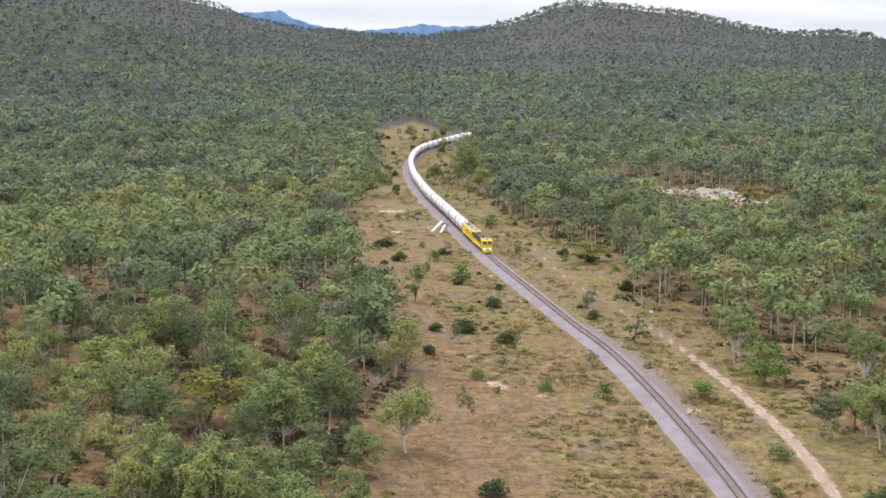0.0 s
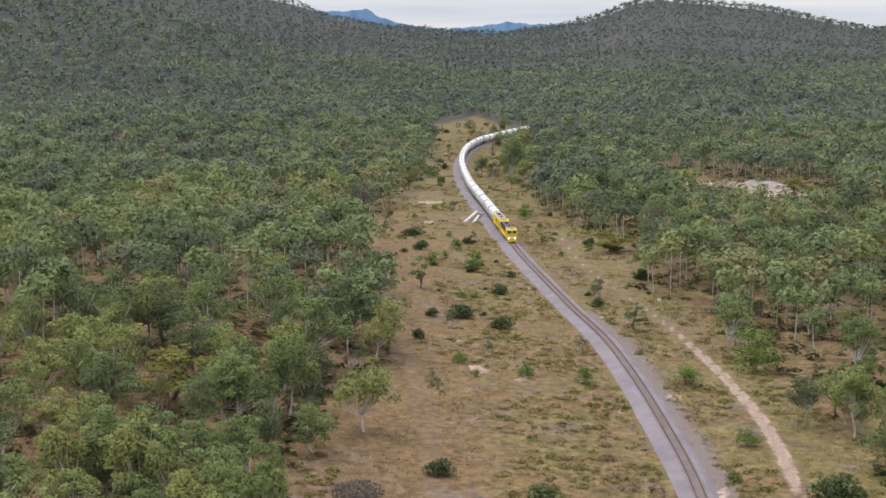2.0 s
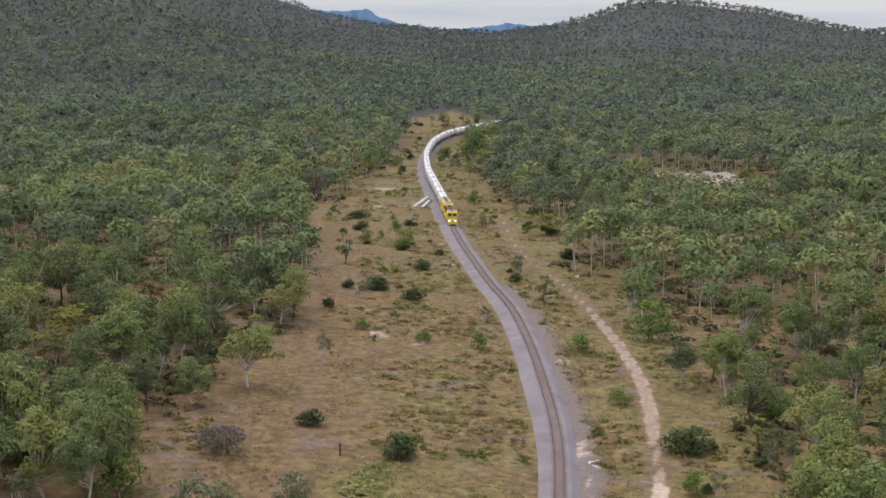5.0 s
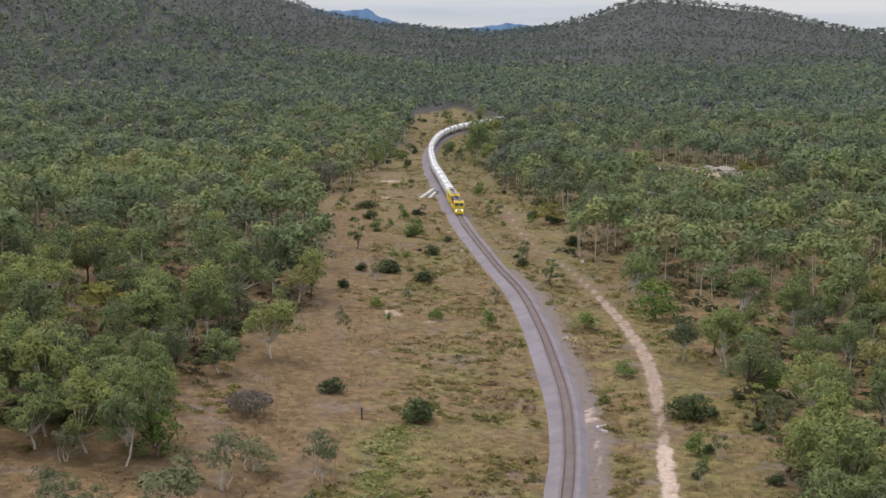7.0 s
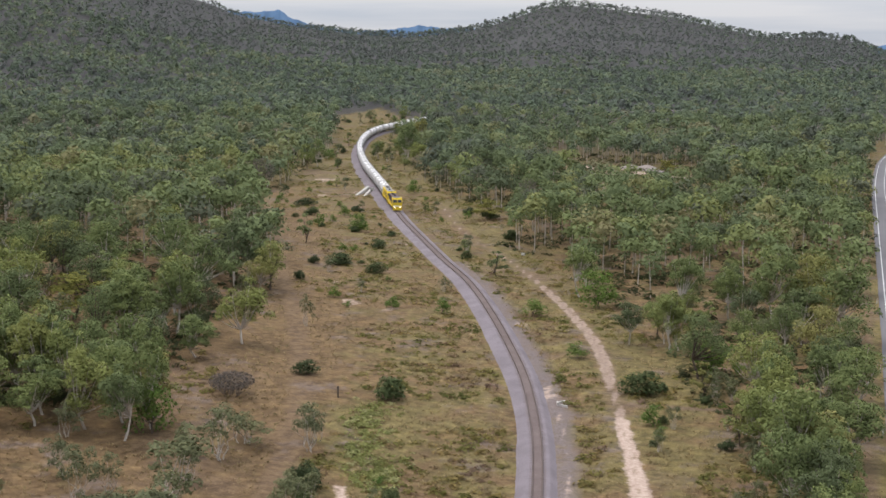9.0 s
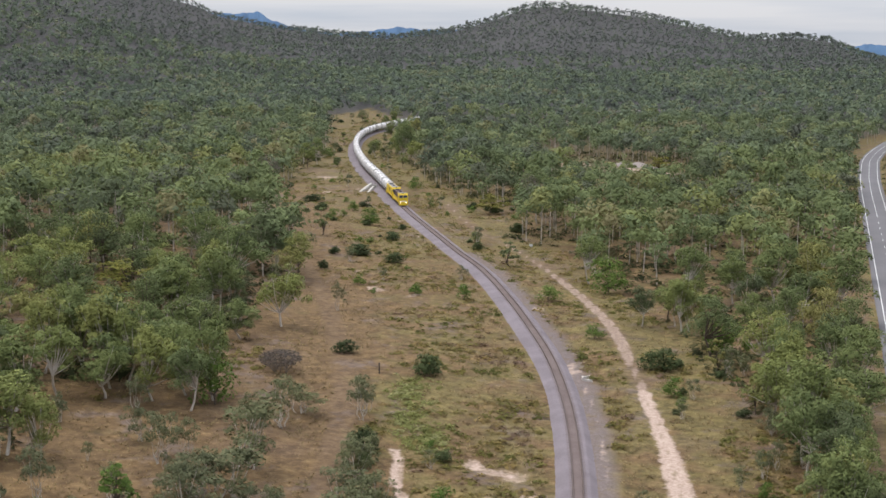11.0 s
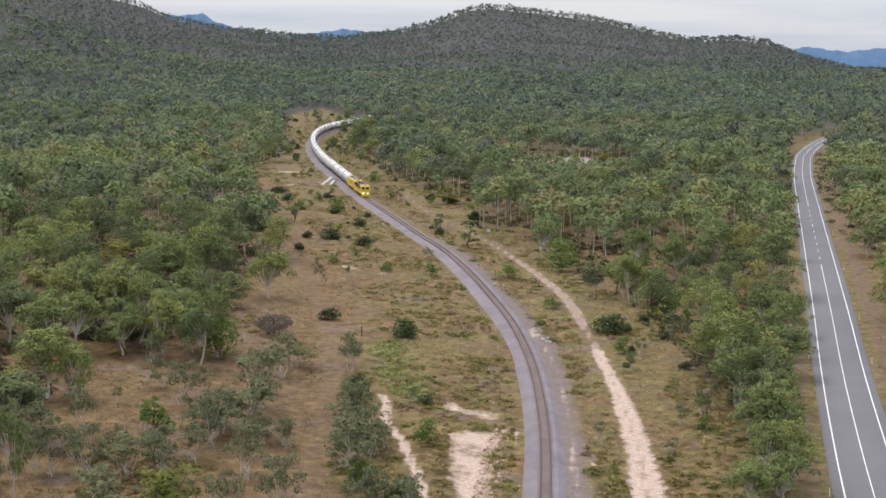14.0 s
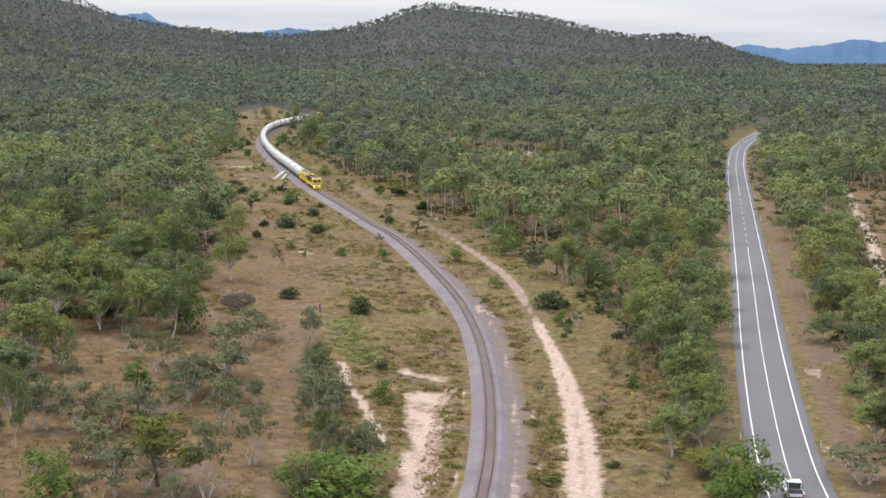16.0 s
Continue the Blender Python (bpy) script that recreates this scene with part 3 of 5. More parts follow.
def part(name, me, parent, label=""):
    ob = new(name, me)
    ob.parent = parent
    return tagged(ob, label)


def clump_leaves(centres, radii, count, leaf, up=0.5, flat=0.75):
    """Leaf sprays over rounded clumps, with soft normals that follow the clumps and the whole crown."""
    k = rng.choice(len(centres), count, p=radii ** 2 / (radii ** 2).sum())
    o = unit(rng.normal(size=(count, 3)))
    o[:, 2] = np.where(o[:, 2] < -0.3, -o[:, 2], o[:, 2])
    depth = rng.uniform(0.5, 1.08, count) ** 0.6
    p = centres[k] + o * (radii[k] * depth)[:, None] * np.array([1, 1, flat])
    nn = unit(o + np.array([0, 0, up]) + rng.normal(size=o.shape) * 0.5)
    mid = np.array([0, 0, centres[:, 2].mean() - 0.35 * np.ptp(centres[:, 2])])
    soft = unit(0.6 * o + 0.4 * unit(p - mid) + np.array([0, 0, 0.15]) + 0.6 * nn)
    v, f = sprays(p, nn, leaf * rng.uniform(0.6, 1.35, count))
    return v, f, np.repeat(soft, 3, axis=0)


def woody(name, kind, h, r, leaf_mat, bark, count, leaf, clumps=11, bole=0.42, stems=1, label="", bushy=False):
    """A tree or bush of height h and crown radius r: an empty with a trunk and a crown under it."""
    root = tagged(new(name), label, kind)
    cs, cr, wood = [], [], []
    low = h * (0.1 if bushy else max(0.26, bole * 1.05))
    lobes = 5 + int(rng.integers(3))
    heads = []
    for k in range(lobes):
        a, q = 2.4 * k + rng.uniform(-0.6, 0.6), math.sqrt((k + 0.3) / lobes) * rng.uniform(0.5, 0.8)
        heads.append((math.cos(a) * q * r, math.sin(a) * q * r, q))
    for k in range(clumps):
        hx, hy, q = heads[k % lobes]
        rad = r * rng.uniform(0.16, 0.34) * (1.35 if bushy else 1.0)
        spread = (0.1 if bushy else 0.2) * r
        x0, y0 = hx + rng.normal() * spread, hy + rng.normal() * spread
        q = max(q, math.hypot(x0, y0) / r)
        roof = h * (0.99 - (0.55 if bushy else 0.5) * min(q, 1.0) ** 2.0) - rad * 0.8
        z = low + (max(roof, low + 0.05) - low) * rng.uniform(0.0, 1.0) ** (1.1 if bushy else 0.7)
        cs.append((x0, y0, z))
        cr.append(rad)
    cs, cr = np.array(cs), np.array(cr)
    for s in range(stems):
        sx, sy = (rng.normal(size=2) * 0.1 * r if stems > 1 else (0, 0))
        lean = rng.normal(size=2) * 0.05 * h
        fork = np.array([sx + lean[0], sy + lean[1], h * bole])
        tr = 0.014 * h + 0.03
        if stems > 1:
            tr *= 0.6
        base = np.array([sx, sy, -0.35])
        midp = (base + fork) / 2 + np.append(rng.normal(size=2) * 0.02 * h, 0)
        wood.append(tube([base, base + (midp - base) * 0.2, midp, fork], [tr * 1.35, tr, tr * 0.85, tr * 0.7]))
        for k in range(s, clumps, stems):
            if k % 2 == 0 or clumps < 9:
                end = cs[k] + np.array([0, 0, -cr[k] * 0.1])
                bend = fork * 0.55 + end * 0.45 + np.array([0, 0, -0.03 * h]) + rng.normal(size=3) * 0.04 * r
                wood.append(tube([fork - np.array([0, 0, 0.1]), bend, end], [tr * 0.55, tr * 0.36, tr * 0.12], 4))
    v, f = join(wood)
    part("trunk", mesh_from("trunk", v, f, [bark], smooth=True), root)
    v, f, soft = clump_leaves(cs, cr, count, leaf, flat=0.9)
    part("crown", mesh_from("crown", v, f, [leaf_mat], smooth=True, normals=soft), root)
    return root


def bare_tree(name, h, r, label, category, count, low=False):
    root = tagged(new(name), label, category)
    wood = []
    fork = np.array([0.1, 0, h * (0.12 if low else 0.3)])
    if not low:
        wood.append(tube([(0, 0, -0.35), (0.05, 0, h * 0.15), fork], [0.02 * h + 0.05, 0.018 * h, 0.014 * h]))
    for k in range(26):
        a, q = 2.4 * k, math.sqrt((k + 1) / 27)
        end = np.array([math.cos(a) * q * r, math.sin(a) * q * r, h * (1.0 - 0.5 * q * q)])
        start = fork if not low else np.array([math.cos(a) * 0.25 * r, math.sin(a) * 0.25 * r, -0.2])
        wood.append(tube([start, (start + end) / 2 + rng.normal(size=3) * 0.06 * r, end], [0.009 * h + 0.02, 0.006 * h + 0.012, 0.006], 4))
    v, f = join(wood)
    part("trunk", mesh_from("trunk", v, f, [M_TWIG], smooth=True), root)
    o = unit(rng.normal(size=(count, 3))) * rng.uniform(0.3, 1, (count, 1)) ** 0.5
    p = np.stack([o[:, 0] * r, o[:, 1] * r, h * (0.58 + 0.36 * o[:, 2])], 1)
    v, f = sprays(p, unit(rng.normal(size=p.shape)), np.full(count, 0.13 * (1 if low else 1.5)) * rng.uniform(0.6, 1.6, count))
    part("crown", mesh_from("crown", v, f, [M_TWIG]), root, "bare grey twigs")
    return root


EUC = "eucalypt tree with pale trunk and open grey-green crown"
protos = {"E": [woody("eucalypt_tree", "tree", 10, 3.6, M_LEAF, M_BARK_PALE, 4200, 0.18, 30 + 3 * (k % 3), 0.2 + 0.05 * (k % 3), label=EUC) for k in range(6)]}
protos["T"] = [woody("eucalypt_tree", "tree", 12.5, 5.2, M_LEAF, M_BARK_DARK if k % 2 else M_BARK_PALE, 3700, 0.22, 36, 0.27, label="grey-green eucalypt tree standing in the woodland") for k in range(7)]
protos["D"] = [woody("shrub", "shrub", 4, 2.4, M_LEAF_BRIGHT, M_BARK_DARK, 1200, 0.16, 16, 0.2, 2, "dense bright green leafy shrub in dry grass", True) for k in range(2)]
protos["Y"] = [woody("wattle_tree", "tree", 8, 3.0, M_LEAF_OLIVE, M_BARK_DARK, 1900, 0.19, 20, 0.36, label="olive-yellow wattle tree with a dark trunk")]
protos["L"] = [woody("sapling", "tree", 7.2, 1.6, M_LEAF_BRIGHT, M_BARK_DARK, 1200, 0.17, 24, 0.44, label="slim bright green sapling with a bare dark stem")]
protos["C"] = [woody("sapling", "tree", 7, 2.0, M_LEAF, M_BARK_DARK, 900, 0.22, 14, 0.12, label="narrow dark green young tree")]
protos["S"] = [woody("shrub", "shrub", 6, 2.5, M_LEAF_GREY, M_BARK_PALE, 1250, 0.155, 20, 0.14, 5, "sparse grey-green many-stemmed shrub in dry grass") for k in range(3)]
protos["K"] = [woody("bush", "bush", 3, 2.6, M_LEAF_DARK, M_BARK_DARK, 1200, 0.22, 17, 0.15, 3, "low dark green spreading bush in dry grass", True) for k in range(3)]
protos["W"] = [bare_tree("dead_bush", 3.3, 3.2, "leafless grey twiggy bush in dry grass", "bush", 2600, True)]
protos["G"] = [bare_tree("dead_tree", 11.5, 5.5, "leafless grey tree at the woodland edge", "tree", 1400)]
SIZE = {"E": (10, 3.6), "T": (12.5, 5.2), "D": (4, 2.4), "Y": (8, 3.0), "L": (7.2, 1.6), "C": (7, 2.0), "S": (6, 2.5), "K": (3, 2.6), "W": (3.3, 3.2), "G": (11.5, 5.5)}
GROUPS = {"E": "corridor trees", "T": "woodland trees", "K": "dark bushes", "D": "green shrubs", "S": "grey shrubs"}
first_use = set()


def plant(kind, x, y, h, r):
    pick = protos[kind][int(rng.integers(len(protos[kind])))]
    h0, r0 = SIZE[kind]
    m = Matrix.Translation((x, y, float(land(x, y)) - 0.02)) @ Matrix.Rotation(rng.uniform(0, 6.28), 4, "Z") @ Matrix.Diagonal((r / r0, r / r0, h / h0, 1))
    if pick in first_use:
        ob = copy_thing(pick, m)
    else:
        first_use.add(pick)
        ob = pick
        ob.matrix_basis = m
    if kind in GROUPS:
        tagged(ob, group=GROUPS[kind])
    return ob


PALE_TREES = [(-51.3, 88.5, 8.2, 3.2), (-51.5, 98.6, 8.7, 3.4), (-63.3, 98.2, 10.2, 3.6), (-59.9, 64.5, 6.2, 2.3), (-53.1, 29.7, 8.2, 2), (-71.1, 79, 7.4, 3.3), (27.7, 72.5, 7.4, 3.1), (29.5, 107.8, 10, 3.7), (22, 116.5, 8.4, 2.6), (51.5, 83.6, 8.9, 4.1), (-53.5, 140, 12.3, 4.2)]
PALE_TREES += [(-61, 138.8, 5.4, 2), (-64.9, 142.2, 11.5, 4.2), (-86.2, 165, 9.1, 4.8), (-64.2, 94.6, 9.5, 4.2), (-63.9, 117.1, 7, 4), (-6.3, 206.8, 9.9, 4.4), (11.2, 160.9, 11.1, 2.9), (23.9, 180.8, 10.8, 3.2), (21.8, 195.7, 7.9, 2.9), (4.6, 165.4, 5.6, 2.2), (13.6, 190.4, 11.8, 4.6), (24, 110.2, 10.1, 3.8), (28.3, 113.7, 5.7, 3.6)]
PALE_TREES += [(-57, 91, 8, 3.6), (-69, 89, 9, 4), (-75, 98, 9, 4), (-60, 105, 8, 3.5), (-68, 105, 8, 4), (25, 95, 9, 3.4), (30.5, 98, 9, 3.8), (31, 88, 8, 3.3), (27, 83, 8, 3.2), (34, 118, 9, 4), (25, 123, 9, 3.6), (29, 79, 6, 2.6)]
PALE_TREES += [(-54, 95, 7.5, 3.2), (-63, 90, 8.5, 3.8), (-72, 104, 9, 4), (-57, 99, 9, 3.6), (-66, 112, 8, 3.8), (-60, 112, 7, 3), (-73, 116, 9, 4), (-67, 98, 10, 4.2), (-80, 90, 9, 4), (-77, 108, 9, 4), (33, 104, 9, 3.6), (21, 104, 7, 3), (26, 115, 9, 3.6), (32, 126, 9, 3.8)]
OTHERS = {
    "L": [(-44.5, 47.5, 7.2, 1.9)], "Y": [(10, 450, 8, 6.5), (-34.6, 21.1, 8.5, 2.4), (-66, 56, 6, 2.6), (-40, 330 - 12, 6, 2.8)],
    "D": [(-43, 13.5, 5.6, 3.4), (-20.7, 43.2, 2.3, 1.2), (-19.7, 23.9, 2.8, 2.4), (27, 26.9, 4.3, 2.7), (-1.9, 197, 4.4, 2.8), (-13.1, 185.3, 1.8, 1.7), (-3.3, 154.1, 2.6, 1.8), (-66.5, 270.6, 2.5, 1.7)],
    "S": [(-26.8, 31.7, 6.7, 2.5), (-29, 19.4, 6, 1.9), (-39.6, 52.2, 6, 2.7), (-38, 69.8, 6.5, 3.2), (-22.6, 52.9, 4.8, 2.2), (-30.2, 92.8, 4.1, 1.6), (26.6, 55.4, 3.8, 2.1), (24.9, 34, 2.9, 2.2), (-39, 86.6, 4.4, 2.4), (-48, 157, 4.8, 1.1), (-33, 43, 4.5, 2.2), (-49, 38, 4.2, 2.0), (-56, 45, 4.4, 1.8), (-37, 29, 4.0, 2.0)],
    "K": [(-27.4, 80.8, 3.1, 2), (-40.1, 127, 2, 2), (-26.1, 119.5, 4.0, 3.3), (7.2, 133, 4.4, 3.8), (-33.6, 238.8, 2.7, 1.7), (-97.6, 337.7, 3.0, 4.2), (-88, 265.7, 3.4, 3.8), (-56.8, 216.4, 3.3, 4.0), (-47.9, 210.2, 3.0, 2.7), (-54.5, 243.2, 2.8, 2.9), (-38.4, 318.8, 2.4, 2.2), (-27.9, 276.4, 3.5, 2.5), (-86.9, 304.7, 3.1, 2.5), (-62, 214, 2.2, 1.6), (-60, 196, 1.6, 1.5), (-78, 322, 2.4, 2)],
    "C": [(15.7, 165.3, 6.8, 1.9), (-71.1, 241.3, 7.5, 2.6), (-24.5, 220.3, 6.0, 2.4)],
    "W": [(-46.1, 112.3, 3.3, 3.2)], "G": [(-124, 378, 11.9, 5.5), (-30, 335, 11, 3.2)]}
PALE_TREES += [(-63.6, 146.8, 5.8, 2.3), (-69.5, 133.1, 7.8, 4.2), (-49.9, 93.8, 10.4, 3.0), (-57.1, 129.3, 5.1, 3.4), (-83.9, 126, 8.1, 3.8), (14.7, 224.2, 7.8, 5.5), (22.3, 200.3, 7.3, 3.3), (27.2, 89.2, 8.2, 3.6), (28.5, 92, 9, 3.4), (37.3, 134.5, 8.5, 4.2)]
PALE_TREES += [(-99.5, 500, 14, 5.2), (-94, 538, 12, 5.5), (-107, 576, 12, 5.5), (-102, 522, 11, 4.6), (-95, 486, 12, 4.4), (-88, 470, 11, 4.6)]
PALE_TREES += [(-70.7, 80.3, 8.4, 5), (-61.5, 50.2, 7.5, 4.2), (-79.1, 94.1, 7.7, 4.5), (-99.5, 148.3, 7.2, 4.6), (-86.7, 120.7, 8.2, 4.4)]
PALE_TREES += [(40.3, 173, 11, 5.2), (32.7, 171.6, 10.1, 5), (29.5, 190.6, 11, 5.4), (41.7, 229.6, 10.8, 6), (22, 265.2, 9, 6), (25.5, 52, 6.2, 2.6), (51.5, 108.5, 6.6, 4.2), (59, 128, 9.6, 5.4), (57.2, 92.9, 8.8, 4), (68.8, 177.8, 10.4, 6), (64.2, 184.9, 10.2, 5), (68.8, 229.7, 11, 5.6), (46.6, 50.2, 6.9, 4), (47.6, 65.9, 6.2, 3.2), (-64, 64.7, 6.7, 3.8)]
MORE = {"Y": [(-82.9, 143.8, 8, 3.6), (23.8, 36.1, 2.6, 2.6)], "C": [(19.9, 110, 7.5, 1.6), (25.6, 42.2, 3.1, 0.8)], "K": [(-15.6, 39.6, 2.8, 2.3)],
        "S": [(-30.6, 96.7, 3.7, 1.7), (25.2, 65.4, 3.6, 2.6), (40.9, 34.5, 3.1, 3.2), (-40.2, 57.4, 5, 3), (-36.4, 58.7, 5, 3), (-44.9, 39.9, 4.5, 2.7), (-44, 28.9, 4.1, 3.1), (-38.1, 17.2, 4.5, 2.3), (-38, 93.2, 3.3, 2.7), (-25.4, 62.4, 4.3, 2.6), (-21.6, 57.8, 5, 2.2), (-13.3, 31.7, 4.3, 1.9), (-21.1, 44.9, 5.5, 3)],
        "D": [(17.3, 148, 3.3, 2.2), (21.1, 146.9, 3.8, 1.7), (-14.5, 21.9, 3, 3.8), (24.6, 25.5, 4.7, 4.2), (-49.6, 92.8, 4, 2)]}
for kind, rows in MORE.items():
    OTHERS[kind] += rows
taken = []
for x, y, h, r in PALE_TREES:
    grow = 1.15 if x < 0 else 1.08
    plant("E", min(x, 28.5) if y < 100 and x < 40 else x, y, h * grow, r * (1.06 if r < 4.5 else 1.0))
    taken.append((x, y, r))
for kind, rows in OTHERS.items():
    for x, y, h, r in rows:
        grow = 1.12 if kind == "K" and y > 160 else 1.12 if kind == "K" else 1.15 if kind == "D" else 1.22 if kind == "S" else 1.0
        plant(kind, x, y, h * grow, r * grow)
        taken.append((x, y, r * 0.6))


def thicket(n, kinds, x0, x1, y0, y1, s0, s1, rule):
    """Scattered shrubs of mixed kinds inside a stretch of open ground."""
    got = 0
    while got < n:
        x, y = rng.uniform(x0, x1), rng.uniform(y0, y1)
        one = lambda line: abs(float(beside(line, np.array([x]), np.array([y]))[0]))
        if not rule(x, y) or one(RAIL_LINE) < 6 or one(TRACK_LINE) < 2.6 or one(ROAD_LINE) < 6 or one(RUTS) < 2.2 or one(GULLY) < 2.4 or bool(inside(WASH, x, y)) or bool(inside(WASH_TOP, x, y)):
            continue
        k = kinds[int(rng.integers(len(kinds)))]
        s = rng.uniform(s0, s1)
        plant(k, x, y, SIZE[k][0] * s, SIZE[k][1] * s)
        taken.append((x, y, 0.5))
        got += 1


thicket(36, "SSSSDK", -31, -13, 14, 88, 0.35, 0.85, lambda x, y: -0.09 * (y - 14) - 20.5 < x + 3 < -0.09 * (y - 14) - 8)
thicket(58, "SSSS", -64, -29, 8, 88, 0.3, 0.9, lambda x, y: True)
thicket(34, "DSSKD", -125, -26, 165, 410, 0.2, 0.85, lambda x, y: bool(inside(CLEARING, x, y)))
thicket(26, "KDDSC", -120, -22, 165, 400, 0.3, 0.7, lambda x, y: bool(inside(CLEARING, x, y)))
thicket(62, "KDSTCK", -178, -90, 440, 775, 0.55, 1.05, lambda x, y: bool(inside(CLEARING, x, y)))
thicket(15, "EEE", 20.5, 34, 40, 122, 0.7, 1.0, lambda x, y: 19.5 + 0.08 * (y - 40) < x < 24.2 + 0.1 * (y - 40))
thicket(30, "EES", 41, 66, 30, 170, 0.7, 1.0, lambda x, y: 43.5 + 0.11 * (y - 30) < x < 53 + 0.13 * (y - 30))
thicket(48, "SDSSK", 4, 32, 30, 150, 0.22, 0.6, lambda x, y: True)
thicket(14, "EEK", -80, -55, 100, 165, 0.7, 1.05, lambda x, y: x < -56 - 0.08 * (y - 100))
thicket(20, "EECS", 8, 34, 128, 200, 0.6, 0.95, lambda x, y: x > 5 + (165 - y) * 0.05)
taken = np.array(taken)
OPEN_WEST = [(-66, 50), (-72, 93), (-56, 104), (-62, 140), (-78, 172), (-104, 172), (-96, 130), (-82, 96), (-80, 50)]
OPEN_EAST = [(8, 196), (23, 100), (24, 40), (34, 40), (40, 110), (46, 150), (40, 190)]
BALD = [(-44, 530), (-8, 508), (26, 486), (20, 410), (12, 384), (-10, 388), (-28, 436), (-48, 492)]


def scatter(d0, d1, cell, eye_y=-60):
    """Places for trees on a loose grid, outside the clearings, between two distances."""
    g = np.arange(-d1, d1, cell)
    x, y = np.meshgrid(g, g)
    x = (x + rng.uniform(-0.48, 0.48, x.shape) * cell).ravel()
    y = (y + rng.uniform(-0.48, 0.48, y.shape) * cell).ravel() + eye_y
    d, a = np.hypot(x, y - eye_y), np.degrees(np.arctan2(x, y + 112))
    dj = d + rng.normal(size=d.shape) * 0.07 * d
    ok = (dj >= d0) & (dj < d1) & (d < 2250) & (a > -32.8) & (a < 16) & (y > -10)
    x, y = x[ok], y[ok]
    ok = ~inside(CLEARING, x, y) & ~inside(BALD, x, y)
    r = beside(ROAD_LINE, x, y)
    ok &= (r < -7.5 - 2 * (y < 150)) | (r > 9.5)
    ok &= (np.abs(beside(RAIL_LINE, x, y)) > 8.5) & (np.abs(beside(SIDE_TRACK, x, y) + 3) > 8)
    thin = np.where(inside(OPEN_WEST, x, y) | inside(OPEN_EAST, x, y), np.where(x > 0, 0.9, 0.85), 0.97)
    thin = np.where((wave(x, y, 38, 8.0) > 0.72), thin * 0.5, thin)
    thin = thin * (1 - (0.10 + 0.16 * (x > -250)) * smoothstep(1400, 1700, np.hypot(x, y + 112)))
    ok &= rng.uniform(size=len(x)) < thin
    x, y = x[ok], y[ok]
    gap = np.min(np.hypot(x[:, None] - taken[:, 0], y[:, None] - taken[:, 1]) - taken[:, 2], axis=1)
    return x[gap > 2.4], y[gap > 2.4]


x, y = scatter(60, 270, 7.9)
for px, py in zip(x, y):
    u = rng.uniform()
    kind = "T" if u < 0.89 else "C" if u < 0.93 else "S" if u < 0.98 else "Y"
    s = rng.uniform(0.66, 1.15)
    h0, r0 = SIZE[kind]
    plant(kind, float(px), float(py), h0 * s, r0 * s * rng.uniform(0.85, 1.15))


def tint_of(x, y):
    # hill trees move to the greyest tints, more haze in their colour
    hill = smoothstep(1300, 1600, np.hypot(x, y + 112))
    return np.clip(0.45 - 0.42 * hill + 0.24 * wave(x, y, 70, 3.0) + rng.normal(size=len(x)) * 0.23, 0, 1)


def crowns(pos, size, leaves, clumps, leaf, lift=1.0):
    """Domed crowns of leaf sprays for many trees at once, with soft normals."""
    n = len(pos)
    c = unit(rng.normal(size=(n, clumps, 3)) + np.array([0, 0, 0.35])) * rng.uniform(0.3, 0.7, (n, clumps, 1))
    k = rng.integers(0, clumps, (n, leaves))
    cc = np.take_along_axis(c, k[..., None].repeat(3, 2), 1)
    o = unit(rng.normal(size=(n, leaves, 3)))
    o[..., 2] = np.where(o[..., 2] < -0.3, -o[..., 2], o[..., 2])
    p = cc + o * 0.36 * np.array([1, 1, 0.85])
    nn = unit(o + np.array([0, 0, 0.55]) + rng.normal(size=o.shape) * 0.4)
    soft = unit(0.6 * o + 0.8 * unit(p + np.array([0, 0, 0.25])) + np.array([0, 0, 0.2]) + 0.15 * nn)
    tall = size * rng.uniform(1.15, 1.75, n) * lift
    centre = pos[:, None] + p * size[:, None, None] + np.array([0, 0, 1.0]) * tall[:, None, None]
    v, f = sprays(centre.reshape(-1, 3), nn.reshape(-1, 3), (leaf * rng.uniform(0.6, 1.3, (n, leaves)) * size[:, None]).ravel())
    return v, f, np.repeat(soft.reshape(-1, 3), 3, axis=0), tall


